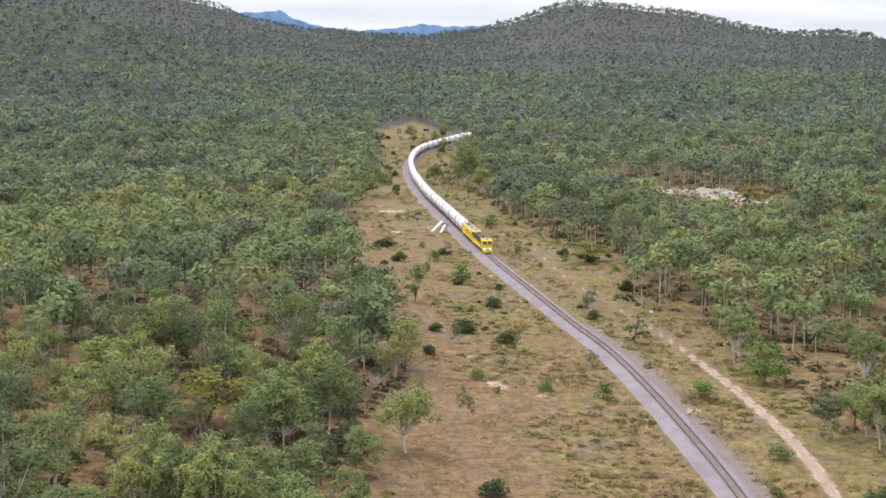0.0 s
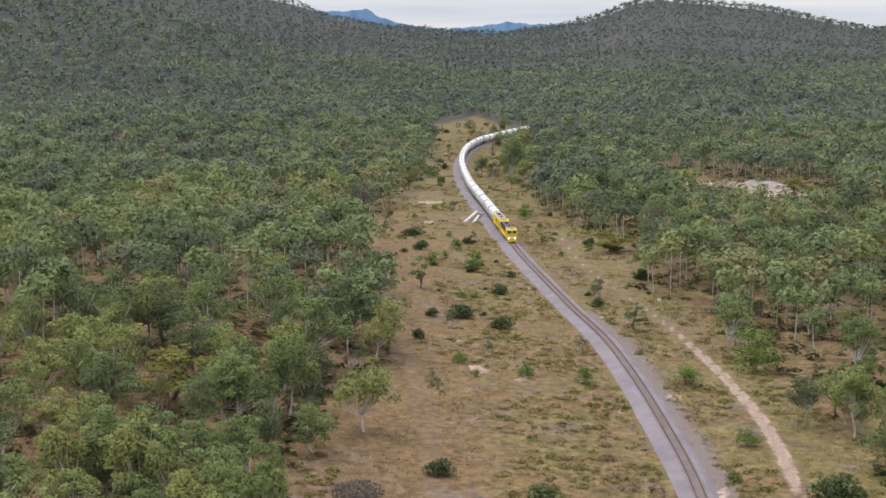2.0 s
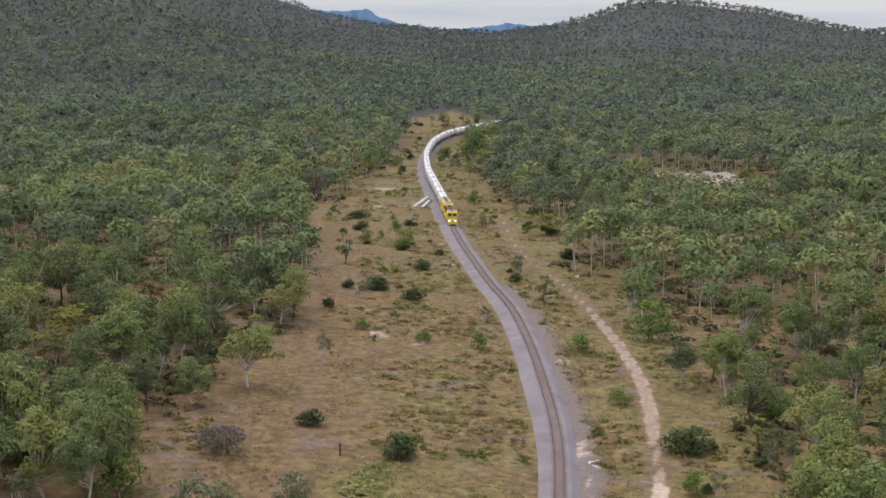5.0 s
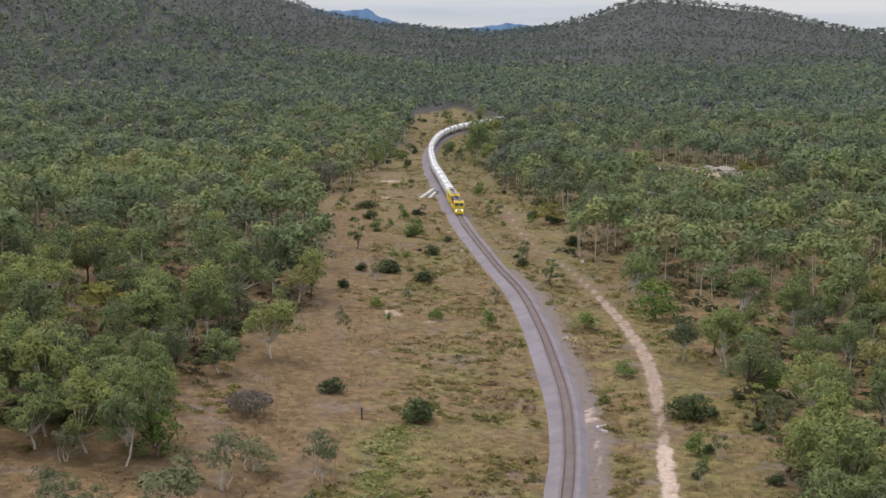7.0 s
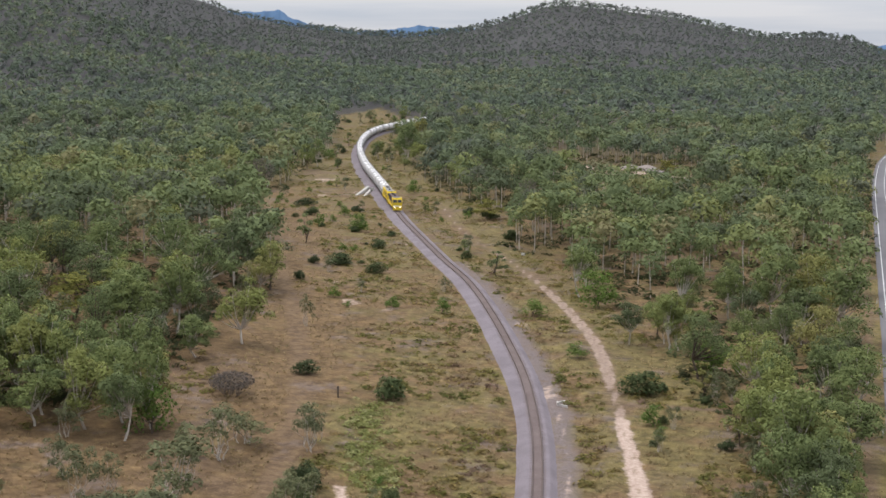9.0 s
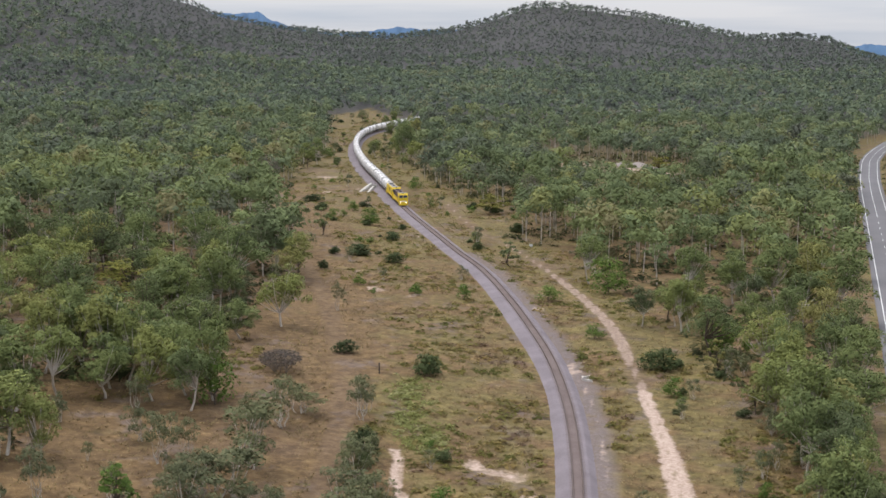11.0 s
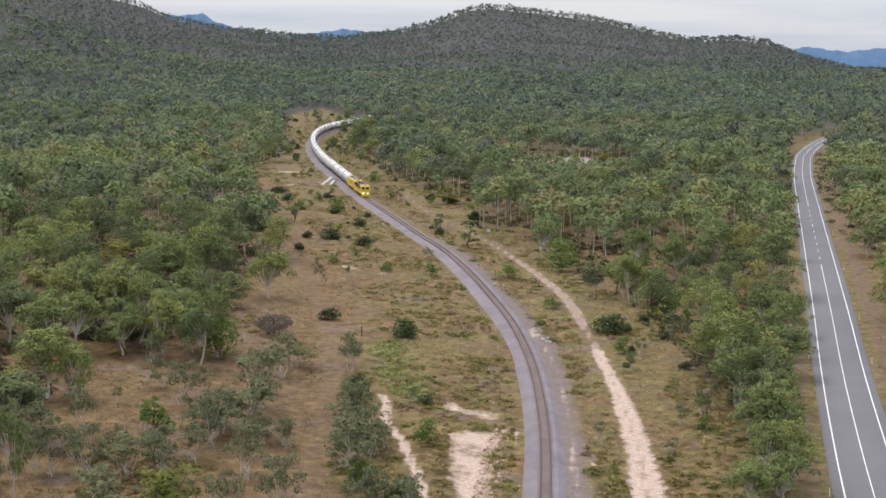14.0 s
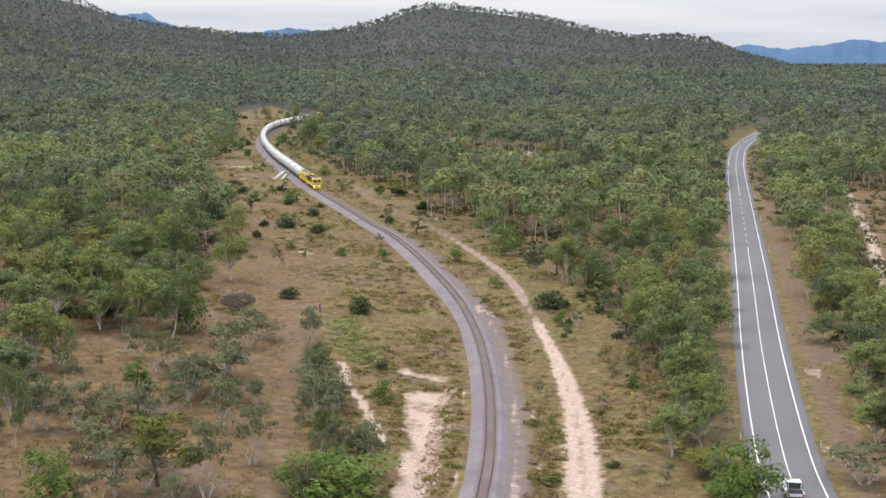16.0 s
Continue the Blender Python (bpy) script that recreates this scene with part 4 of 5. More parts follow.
def tree_stuff(name, label, mat, x, y, leaves, clumps, leaf, s0, s1, boles):
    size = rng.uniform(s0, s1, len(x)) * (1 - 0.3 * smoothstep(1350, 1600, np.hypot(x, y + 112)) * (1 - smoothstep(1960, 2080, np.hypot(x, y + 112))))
    tint = tint_of(x, y)
    pos = np.stack([x, y, land(x, y)], 1)
    v, f, soft, tall = crowns(pos, size, leaves, clumps, leaf, 1.0 if boles else 0.72)
    me = mesh_from(name, v, f, [mat], smooth=True, normals=soft)
    me.attributes.new("tint", "FLOAT", "POINT").data.foreach_set("value", np.repeat(tint, leaves * 3).astype(np.float32))
    tagged(new(name, me), label, "woodland", kind="stuff")
    if boles:
        up = np.array([0, 0, 1.0])
        th = np.array([0, 2.1, 4.2])
        ring = np.stack([np.cos(th), np.sin(th), np.zeros(3)], 1)
        lean = rng.normal(size=(len(x), 1, 3)) * np.array([0.25, 0.25, 0])
        low = pos[:, None] + ring * 0.16 - up * 0.3
        high = pos[:, None] + ring * 0.09 + up * (tall * 1.0)[:, None, None] + lean
        vv = np.concatenate([low, high], 1).reshape(-1, 3)
        q = np.array([(0, 1, 4, 3), (1, 2, 5, 4), (2, 0, 3, 5)])
        ff = (np.arange(len(x))[:, None, None] * 6 + q).reshape(-1, 4)
        tagged(new(name + "_trunks", mesh_from(name + "_trunks", vv, ff, [M_BARK_PALE])), "slim pale trunks among the woodland", "woodland", kind="stuff")


x, y = scatter(270, 500, 7.4)
tree_stuff("woodland", "dense grey-green eucalypt woodland", M_WOOD_LEAF, x, y, 260, 13, 0.132, 3.0, 5.9, True)
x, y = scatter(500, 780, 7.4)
tree_stuff("woodland", "dense eucalypt woodland towards the hills, leaf colour half hazed", M_MID_LEAF, x, y, 145, 10, 0.17, 3.0, 5.9, True)
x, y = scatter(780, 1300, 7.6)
tree_stuff("far_woodland", "far eucalypt woodland on the plain, haze in its leaf colour", M_FAR_LEAF, x, y, 42, 6, 0.27, 3.2, 5.4, False)
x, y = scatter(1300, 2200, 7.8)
tree_stuff("far_woodland", "far eucalypt woodland on the hills, haze in its leaf colour", M_FAR_LEAF, x, y, 19, 4, 0.36, 3.2, 5.4, False)


# undergrowth, weeds and grass
def low_clumps(name, label, mat, x, y, leaves, s0, s1, leaf, tint=None, flat=0.75):
    n = len(x)
    size = rng.uniform(s0, s1, n) * rng.uniform(0.6, 1.2, n)
    o = unit(rng.normal(size=(n, leaves, 3)))
    o[..., 2] = np.abs(o[..., 2])
    p = np.stack([x, y, land(x, y)], 1)[:, None] + o * rng.uniform(0.4, 1, (n, leaves, 1)) * size[:, None, None] * np.array([1, 1, flat])
    nn = unit(0.7 * o + rng.normal(size=o.shape) * 0.25 + np.array([0, 0, 0.9]))
    v, f = sprays(p.reshape(-1, 3), nn.reshape(-1, 3), (leaf * rng.uniform(0.6, 1.3, (n, leaves)) * size[:, None]).ravel())
    soft = unit(0.3 * o + np.array([0, 0, 0.4]) + 0.7 * nn).reshape(-1, 3)
    me = mesh_from(name, v, f, [mat], smooth=True, normals=np.repeat(soft, 3, axis=0))
    me.attributes.new("tint", "FLOAT", "POINT").data.foreach_set("value", np.repeat(tint if tint is not None else rng.uniform(size=n), leaves * 3).astype(np.float32))
    tagged(new(name, me), label, "plants", kind="stuff")


def field(n, x0, x1, y0, y1):
    x, y = rng.uniform(x0, x1, n), y0 + (y1 - y0) * rng.uniform(size=n) ** 1.5
    r, t, k = beside(RAIL_LINE, x, y), np.abs(beside(ROAD_LINE, x, y)), np.abs(beside(TRACK_LINE, x, y))
    a = np.degrees(np.arctan2(x, y + 112))
    ok = ((r < -3.8) | (r > np.where(y < 130, 5.0, 4.0))) & (np.abs(beside(GULLY, x, y)) > 1.3) & (t > 4.8) & (k > 2.0) & (np.abs(beside(RUTS, x, y)) > 1.5) & ~inside(WASH_TOP, x, y) & (a > -33) & (a < 17) & ~inside(WASH, x, y)
    return x[ok], y[ok]


# shade below the trees is put into these dark undergrowth colours
M_UNDER = foliage("shade_dark_undergrowth", [(0.0, (0.040, 0.048, 0.024)), (0.6, (0.074, 0.084, 0.038)), (1.0, (0.128, 0.112, 0.058))], attr=True, thin=0.5, vary=0.7)
x, y = field(24000, -330, 200, 0, 560)
ok = ~inside(CLEARING, x, y) & ((np.abs(beside(ROAD_LINE, x, y)) > 13) | (y > 260))
low_clumps("undergrowth", "undergrowth below the trees, darkened for their shade", M_UNDER, x[ok], y[ok], 15, 0.9, 2.6, 0.34)
x, y = field(80000, -190, 34, 10, 760)
w = wave(x, y, 14, 5.0) + 0.7 * (beside(RAIL_LINE, x, y) > -26) - 0.4
ok = inside(CLEARING, x, y) & (w > 0.05) & (rng.uniform(size=len(x)) < 0.7)
M_WEED = foliage("weed_leaves", [(0.0, (0.112, 0.120, 0.040)), (0.35, (0.185, 0.176, 0.060)), (0.65, (0.275, 0.212, 0.092)), (1.0, (0.205, 0.142, 0.108))], attr=True, thin=0.5)
x, y = x[ok], y[ok]
low_clumps("weeds", "green and yellowing weeds in dry grass", M_WEED, x, y, 16, 0.3, 1.3, 0.36, np.clip(0.46 + 0.4 * wave(x, y, 7, 3) + 0.2 * rng.normal(size=len(x)), 0, 1), 0.42)
x, y = np.concatenate([rng.normal(size=(170, 2)) * s + c for c, s in (((-27, 109), (1.5, 3.6)), ((-24.5, 97), (1.3, 3.5)), ((-21, 88), (1.5, 3)))]).T
low_clumps("herbs", "bright yellow-green herbs in dry grass", foliage("herb_leaves", [(0.0, (0.18, 0.19, 0.07)), (0.6, (0.29, 0.31, 0.12)), (1.0, (0.38, 0.37, 0.20))], attr=True, thin=0.5), x, y, 16, 0.3, 0.9, 0.36, flat=0.45)
M_STRAW = foliage("dry_grass", [(0.0, (0.20, 0.150, 0.084)), (0.5, (0.30, 0.232, 0.135)), (0.85, (0.38, 0.30, 0.18)), (1.0, (0.22, 0.21, 0.085))], attr=True, thin=0.5)
x, y = field(46000, -130, 62, 5, 330)
ok = inside(CLEARING, x, y) | inside(OPEN_WEST, x, y) | (rng.uniform(size=len(x)) < 0.3)
x, y = x[ok], y[ok]
base = np.stack([x, y, land(x, y) - 0.05], 1)[:, None]
blades = 5
a = rng.uniform(0, 6.28, (len(x), blades))
lean = np.stack([np.cos(a), np.sin(a), np.zeros_like(a)], -1)
root = base + lean * rng.uniform(0, 0.3, (len(x), blades, 1))
tip = root + lean * rng.uniform(0.15, 0.5, (len(x), blades, 1)) + np.array([0, 0, 1.0]) * rng.uniform(0.08, 0.3, (len(x), blades, 1))
wide = np.stack([-np.sin(a), np.cos(a), np.zeros_like(a)], -1) * 0.09
v = np.stack([root - wide, root + wide, tip], 2).reshape(-1, 3)
me = mesh_from("grass", v, np.arange(len(v)).reshape(-1, 3), [M_STRAW])
me.attributes.new("tint", "FLOAT", "POINT").data.foreach_set("value", np.repeat(np.clip(0.45 + 0.3 * wave(x, y, 12, 9) + rng.normal(size=len(x)) * 0.2, 0, 1), blades * 3).astype(np.float32))
tagged(new("grass", me), "tufts of dry straw-coloured grass", "grass", kind="stuff")

# ---- train ----
def solid(bm, x0, x1, y0, y1, z0, z1, top=1.0, ends=1.0):
    """A box whose top is scaled across (top) and along (ends)."""
    cx, cy, wx, wy = (x0 + x1) / 2, (y0 + y1) / 2, (x1 - x0) / 2, (y1 - y0) / 2
    vs = []
    for z, kx, ky in ((z0, 1, 1), (z1, top, ends)):
        for sx, sy in ((-1, -1), (1, -1), (1, 1), (-1, 1)):
            vs.append(bm.verts.new((cx + sx * wx * kx, cy + sy * wy * ky, z)))
    for q in ((3, 2, 1, 0), (4, 5, 6, 7), (0, 1, 5, 4), (1, 2, 6, 5), (2, 3, 7, 6), (3, 0, 4, 7)):
        bm.faces.new([vs[i] for i in q])


def extrude(bm, outline, x0, x1):
    """A prism: an outline in y and z, from x0 to x1."""
    a = [bm.verts.new((x0, y, z)) for y, z in outline]
    b = [bm.verts.new((x1, y, z)) for y, z in outline]
    bm.faces.new(a)
    bm.faces.new(b[::-1])
    for i in range(len(a)):
        j = (i + 1) % len(a)
        bm.faces.new((a[j], a[i], b[i], b[j]))


def disc(bm, x0, x1, y, z, r, n=14):
    extrude(bm, [(y + r * math.cos(2 * math.pi * k / n), z + r * math.sin(2 * math.pi * k / n)) for k in range(n)], x0, x1)


def finish(name, bm, mat, parent, label="", bevel=0.0):
    bmesh.ops.recalc_face_normals(bm, faces=bm.faces)
    if bevel:
        bmesh.ops.bevel(bm, geom=bm.edges[:], offset=bevel, segments=2, affect="EDGES", clamp_overlap=True)
    me = bpy.data.meshes.new(name)
    bm.to_mesh(me)
    bm.free()
    me.materials.append(mat)
    ob = new(name, me)
    if parent:
        ob.parent = parent
    return tagged(ob, label)


def make(name, mat, parent, shapes, label="", bevel=0.0):
    bm = bmesh.new()
    for s in shapes:
        solid(bm, *s)
    return finish(name, bm, mat, parent, label, bevel)


M_YELLOW = two_tone("yellow_enamel", (0.62, 0.43, 0.022), (0.78, 0.57, 0.04), 0.6, 0.45)
M_MAROON = two_tone("dark_brown_paint", (0.055, 0.03, 0.034), (0.10, 0.06, 0.062), 0.5, 0.6)
M_ROOFGREY = two_tone("sooty_grey_paint", (0.16, 0.15, 0.15), (0.30, 0.29, 0.28), 0.7, 0.7)
M_BLACK = two_tone("grimy_black_metal", (0.018, 0.017, 0.017), (0.05, 0.045, 0.042), 0.8, 0.7)
M_WHEEL = two_tone("worn_wheel_steel", (0.07, 0.06, 0.055), (0.14, 0.12, 0.11), 1.5, 0.5, metal=0.6)
M_COVER = two_tone("white_tank_paint", (0.72, 0.70, 0.69), (0.85, 0.82, 0.81), 0.7, 0.75)
M_HOPPER = two_tone("pale_grey_wagon_steel", (0.40, 0.39, 0.38), (0.58, 0.57, 0.56), 0.6, 0.6)
m, n, l, b = material("dark_cab_glass", 0.08)
b.inputs["Base Color"].default_value = (0.012, 0.015, 0.018, 1)
b.inputs["Specular IOR Level"].default_value = 0.5
M_CABGLASS = m
m, n, l, b = material("lit_lamp_lens", 0.2)
b.inputs["Base Color"].default_value = (0.9, 0.88, 0.8, 1)
b.inputs["Emission Color"].default_value = (1.0, 0.95, 0.85, 1)
b.inputs["Emission Strength"].default_value = 3.0
M_LAMP = m
M_PLAINLENS = M_CABGLASS


def bogie(root, y, axles, name="bogie"):
    half = axles[-1] + 0.75
    bg = make(name, M_BLACK, root, [(-0.98, -0.80, y - half, y + half, 0.42, 0.72), (0.80, 0.98, y - half, y + half, 0.42, 0.72), (-0.85, 0.85, y - 0.3, y + 0.3, 0.5, 0.9)], bevel=0.03)
    for a in axles:
        for x in (-0.62, 0.48):
            bm = bmesh.new()
            disc(bm, x, x + 0.14, y + a, 0.46, 0.46)
            finish("wheel", bm, M_WHEEL, bg)


def locomotive(lead):
    root = tagged(new("locomotive"), "yellow diesel locomotive with a dark brown hood and lit headlamps" if lead else "yellow diesel locomotive with a grey roof behind the leading one", "locomotive", group="train locomotives")
    L = 20.0
    make("underframe", M_YELLOW, root, [(-1.38, 1.38, -L, -0.3, 0.98, 1.28)], bevel=0.04)
    make("fuel_tank", M_BLACK, root, [(-1.15, 1.15, -L / 2 - 2.6, -L / 2 + 2.6, 0.32, 0.98)], bevel=0.12)
    for y in (-3.6, -L + 3.6):
        bogie(root, y, [-1.8, 0, 1.8])
    for y in (-0.55, -L - 0.1):
        make("pilot", M_YELLOW, root, [(-1.3, 1.3, y, y + 0.35, 0.22, 1.2, 1.0, 0.7)], bevel=0.03)
    bm = bmesh.new()
    extrude(bm, [(-0.35, 1.28), (-0.30, 2.35), (-0.85, 3.35), (-1.2, 3.72), (-3.7, 3.78), (-3.7, 1.28)], -1.4, 1.4)
    cab = finish("cab", bm, M_YELLOW, root, bevel=0.07)
    for x in (-1.22, 0.08):
        bm = bmesh.new()
        extrude(bm, [(-0.29, 2.42), (-0.73, 3.22), (-0.80, 3.2), (-0.36, 2.4)], x, x + 1.14)
        finish("windscreen", bm, M_CABGLASS, cab)
    for x in (-1.415, 1.395):
        make("side_window", M_CABGLASS, cab, [(x, x + 0.02, -2.6, -1.5, 2.45, 3.15)])
        make("cab_door", M_ROOFGREY, cab, [(x, x + 0.02, -3.5, -2.85, 1.35, 3.2)])
    make("cab_roof", M_ROOFGREY, cab, [(-1.2, 1.2, -3.6, -1.3, 3.76, 3.86, 0.9, 0.95)], bevel=0.03)
    make("nose_stripe", M_COVER, cab, [(-1.1, 1.1, -0.325, -0.28, 1.32, 1.55)])
    for x in (-0.95, 0.70):
        make("ditch_lamp", M_LAMP if lead else M_PLAINLENS, root, [(x, x + 0.25, -0.2, -0.14, 1.02, 1.24)], "lit white headlamp" if lead else "unlit headlamp", bevel=0.02)
    make("head_lamp", M_PLAINLENS, cab, [(-0.2, 0.2, -1.12, -1.06, 3.62, 3.76)], "unlit headlamp", bevel=0.02)
    if lead:
        hood = make("hood", M_MAROON, root, [(-1.12, 1.12, -L + 0.9, -3.72, 1.28, 3.55, 0.92, 1.0)], "dark brown engine hood", bevel=0.08)
        make("sill_band", M_YELLOW, hood, [(-1.16, 1.16, -L + 0.85, -3.75, 1.29, 1.95)], bevel=0.03)
    else:
        hood = make("hood", M_YELLOW, root, [(-1.3, 1.3, -L + 0.7, -3.72, 1.28, 3.50, 0.95, 1.0)], bevel=0.10)
        make("roof_panel", M_ROOFGREY, hood, [(-0.95, 0.95, -L + 1.2, -4.2, 3.49, 3.60)], bevel=0.03)
        for x in (-1.32, 1.29):
            make("emblem", M_BLACK, hood, [(x, x + 0.03, -9.6, -8.1, 1.9, 3.0, 1.0, 0.4), (x, x + 0.03, -10.4, -9.4, 2.4, 3.1, 1.0, 0.7)], "plain black painted emblem")
    for k in range(4):
        y = -L + 2.2 + k * 1.25
        bm = bmesh.new()
        ring = [(0.48 * math.cos(a), y + 0.48 * math.sin(a)) for a in [2 * math.pi * i / 16 for i in range(16)]]
        lo, hi = [bm.verts.new((p[0], p[1], 3.5)) for p in ring], [bm.verts.new((p[0] * 0.93, y + (p[1] - y) * 0.93, 3.74)) for p in ring]
        bm.faces.new(hi)
        for i in range(16):
            bm.faces.new((lo[i], lo[(i + 1) % 16], hi[(i + 1) % 16], hi[i]))
        finish("roof_fan", bm, M_BLACK, hood)
    make("exhaust", M_BLACK, hood, [(-0.3, 0.3, -9.2, -8.2, 3.5, 3.85, 0.8, 0.8)], bevel=0.04)
    for x in (-1.36, 1.33):
        make("radiator_grille", M_BLACK, hood, [(x * 0.86 - 0.02, x * 0.86 + 0.05, -L + 1.4, -L + 4.4, 2.5, 3.3)])
        rail = make("handrail", M_YELLOW, root, [(x, x + 0.03, -L + 0.5, -3.8, 2.28, 2.32)])
        for y in np.arange(-L + 0.6, -3.8, 1.9):
            make("stanchion", M_YELLOW, rail, [(x, x + 0.03, float(y), float(y) + 0.03, 1.28, 2.28)])
    return root


def wagon():
    root = tagged(new("flat_wagon"), "dark skeletal flat wagon carrying white tank containers", "wagon", group="train wagons")
    L = 14.4
    make("underframe", M_BLACK, root, [(-0.55, 0.55, -L + 0.1, -0.1, 0.86, 1.10), (-0.12, 0.12, -L - 0.25, 0.25, 0.85, 1.02)], bevel=0.03)
    for y in (-0.4, -4.9, -7.2, -9.5, -L + 0.4):
        make("cross_beam", M_BLACK, root, [(-1.22, 1.22, y - 0.15, y + 0.15, 0.92, 1.12)])
    for y in (-2.0, -L + 2.0):
        bogie(root, y, [-0.85, 0.85])
    return root


def container():
    """A twenty-foot tank container; its front end is at y = 0."""
    root = tagged(new("tank_container"), "white rounded tank container on a flat wagon", "container", group="tank containers")
    L = 6.05
    bm = bmesh.new()
    bulge = lambda q: math.copysign(abs(q) ** 0.72, q)
    n, rings = 20, ((-0.3, 0.45), (-0.5, 0.82), (-1.0, 1.0), (-1.7, 1.0), (-3.02, 1.0), (-4.35, 1.0), (-5.05, 1.0), (-5.55, 0.82), (-5.75, 0.45))
    loops = []
    for y, k in rings:
        loops.append([bm.verts.new((1.2 * k * bulge(math.cos(2 * math.pi * i / n)), y, 1.42 + 1.22 * k * bulge(math.sin(2 * math.pi * i / n)))) for i in range(n)])
    for a, c in zip(loops, loops[1:]):
        for i in range(n):
            bm.faces.new((a[i], a[(i + 1) % n], c[(i + 1) % n], c[i]))
    bm.faces.new(loops[0])
    bm.faces.new(loops[-1][::-1])
    bmesh.ops.recalc_face_normals(bm, faces=bm.faces)
    tank = finish("tank", bm, M_COVER, root)
    for p in tank.data.polygons:
        p.use_smooth = True
    make("base", M_HOPPER, root, [(-1.2, -1.05, -L, 0, 0, 0.18), (1.05, 1.2, -L, 0, 0, 0.18)], bevel=0.02)
    for y in (-0.14, -L):
        make("end_frame", M_HOPPER, root, [(-1.22, -1.08, y, y + 0.14, 0, 2.6), (1.08, 1.22, y, y + 0.14, 0, 2.6), (-1.22, 1.22, y, y + 0.14, 2.46, 2.6), (-1.22, 1.22, y, y + 0.14, 0, 0.14)])
    make("walkway", M_HOPPER, root, [(-0.28, 0.28, -L + 0.5, -0.5, 2.65, 2.70)])
    bm = bmesh.new()
    for k in (0, 1):
        solid(bm, -0.32, 0.32, -3.3 + k * 0.1, -2.7 - k * 0.1, 2.6 + k * 0.12, 2.73 + k * 0.12)
    finish("manhole", bm, M_COVER, root, "raised white manhole lid", bevel=0.02)
    return root


RAIL_TOP = RAIL_Z + 0.70


def on_rails(s, length):
    """The pose of a vehicle whose front is s metres along the line, facing back along it."""
    k = np.arange(len(RAIL_LINE), dtype=float)
    at = lambda q: np.array([np.interp(q, k, RAIL_LINE[:, 0]), np.interp(q, k, RAIL_LINE[:, 1]), np.interp(q, k, RAIL_TOP)])
    a, b = at(s + length * 0.18), at(s + length * 0.82)
    ahead = Vector(a - b).normalized()
    side = ahead.cross(Vector((0, 0, 1))).normalized()
    rot = Matrix((side, ahead, side.cross(ahead))).transposed().to_4x4()
    return Matrix.Translation(Vector(a) + ahead * length * 0.18) @ rot


s = float(np.argmin(np.hypot(RAIL_LINE[:, 0] + 65, RAIL_LINE[:, 1] - 323)))
for lead in (True, False):
    loco = locomotive(lead)
    loco.matrix_basis = on_rails(s, 20.0)
    s += 21.2
first, box = wagon(), container()
for k in range(23):
    m = on_rails(s, 14.4)
    if k:
        copy_thing(first, m)
    else:
        first.matrix_basis = m
    for y in (-0.95, -7.4):
        mm = m @ Matrix.Translation((0, y, 1.125))
        if k or y < -1:
            copy_thing(box, mm)
        else:
            box.matrix_basis = mm
    s += 15.1

# ---- line-side and road-side things ----
M_CONCRETE = two_tone("weathered_concrete", (0.40, 0.37, 0.34), (0.64, 0.60, 0.56), 0.6, 0.9)
M_PLASTIC = two_tone("white_post_plastic", (0.66, 0.66, 0.64), (0.8, 0.8, 0.78), 1.0, 0.5)
m, n, l, b = material("red_reflector", 0.2)
b.inputs["Base Color"].default_value = (0.5, 0.02, 0.02, 1)
M_REFLECTOR = m


def guide_post():
    root = tagged(new("guide_post"), "white plastic roadside guide post with a reflector", "post", group="road guide posts")
    make("post", M_PLASTIC, root, [(-0.06, 0.06, -0.03, 0.03, -0.25, 1.0, 0.9, 0.8)], bevel=0.01)
    make("reflector", M_REFLECTOR, root, [(-0.035, 0.035, -0.045, -0.03, 0.75, 0.87)])
    return root


post = None
for yy, sides in ((48.5, (-1, 1)), (116.5, (-1, 1)), (153, (-1, 1)), (210, (1, -1)), (270, (1,)), (330, (1, -1)), (400, (1,))):
    for sd in sides:
        k = s_at(yy)
        x, y = ROAD_LINE[k][0] + sd * 4.55, ROAD_LINE[k][1] - sd * 1.5
        m = Matrix.Translation((x, y, float(land(x, y)) - 0.05)) @ Matrix.Rotation(rng.uniform(-0.1, 0.1), 4, "X") @ Matrix.Rotation(rng.uniform(-0.06, 0.06), 4, "Y")
        if post is None:
            post = guide_post()
            post.matrix_basis = m
        else:
            copy_thing(post, m)


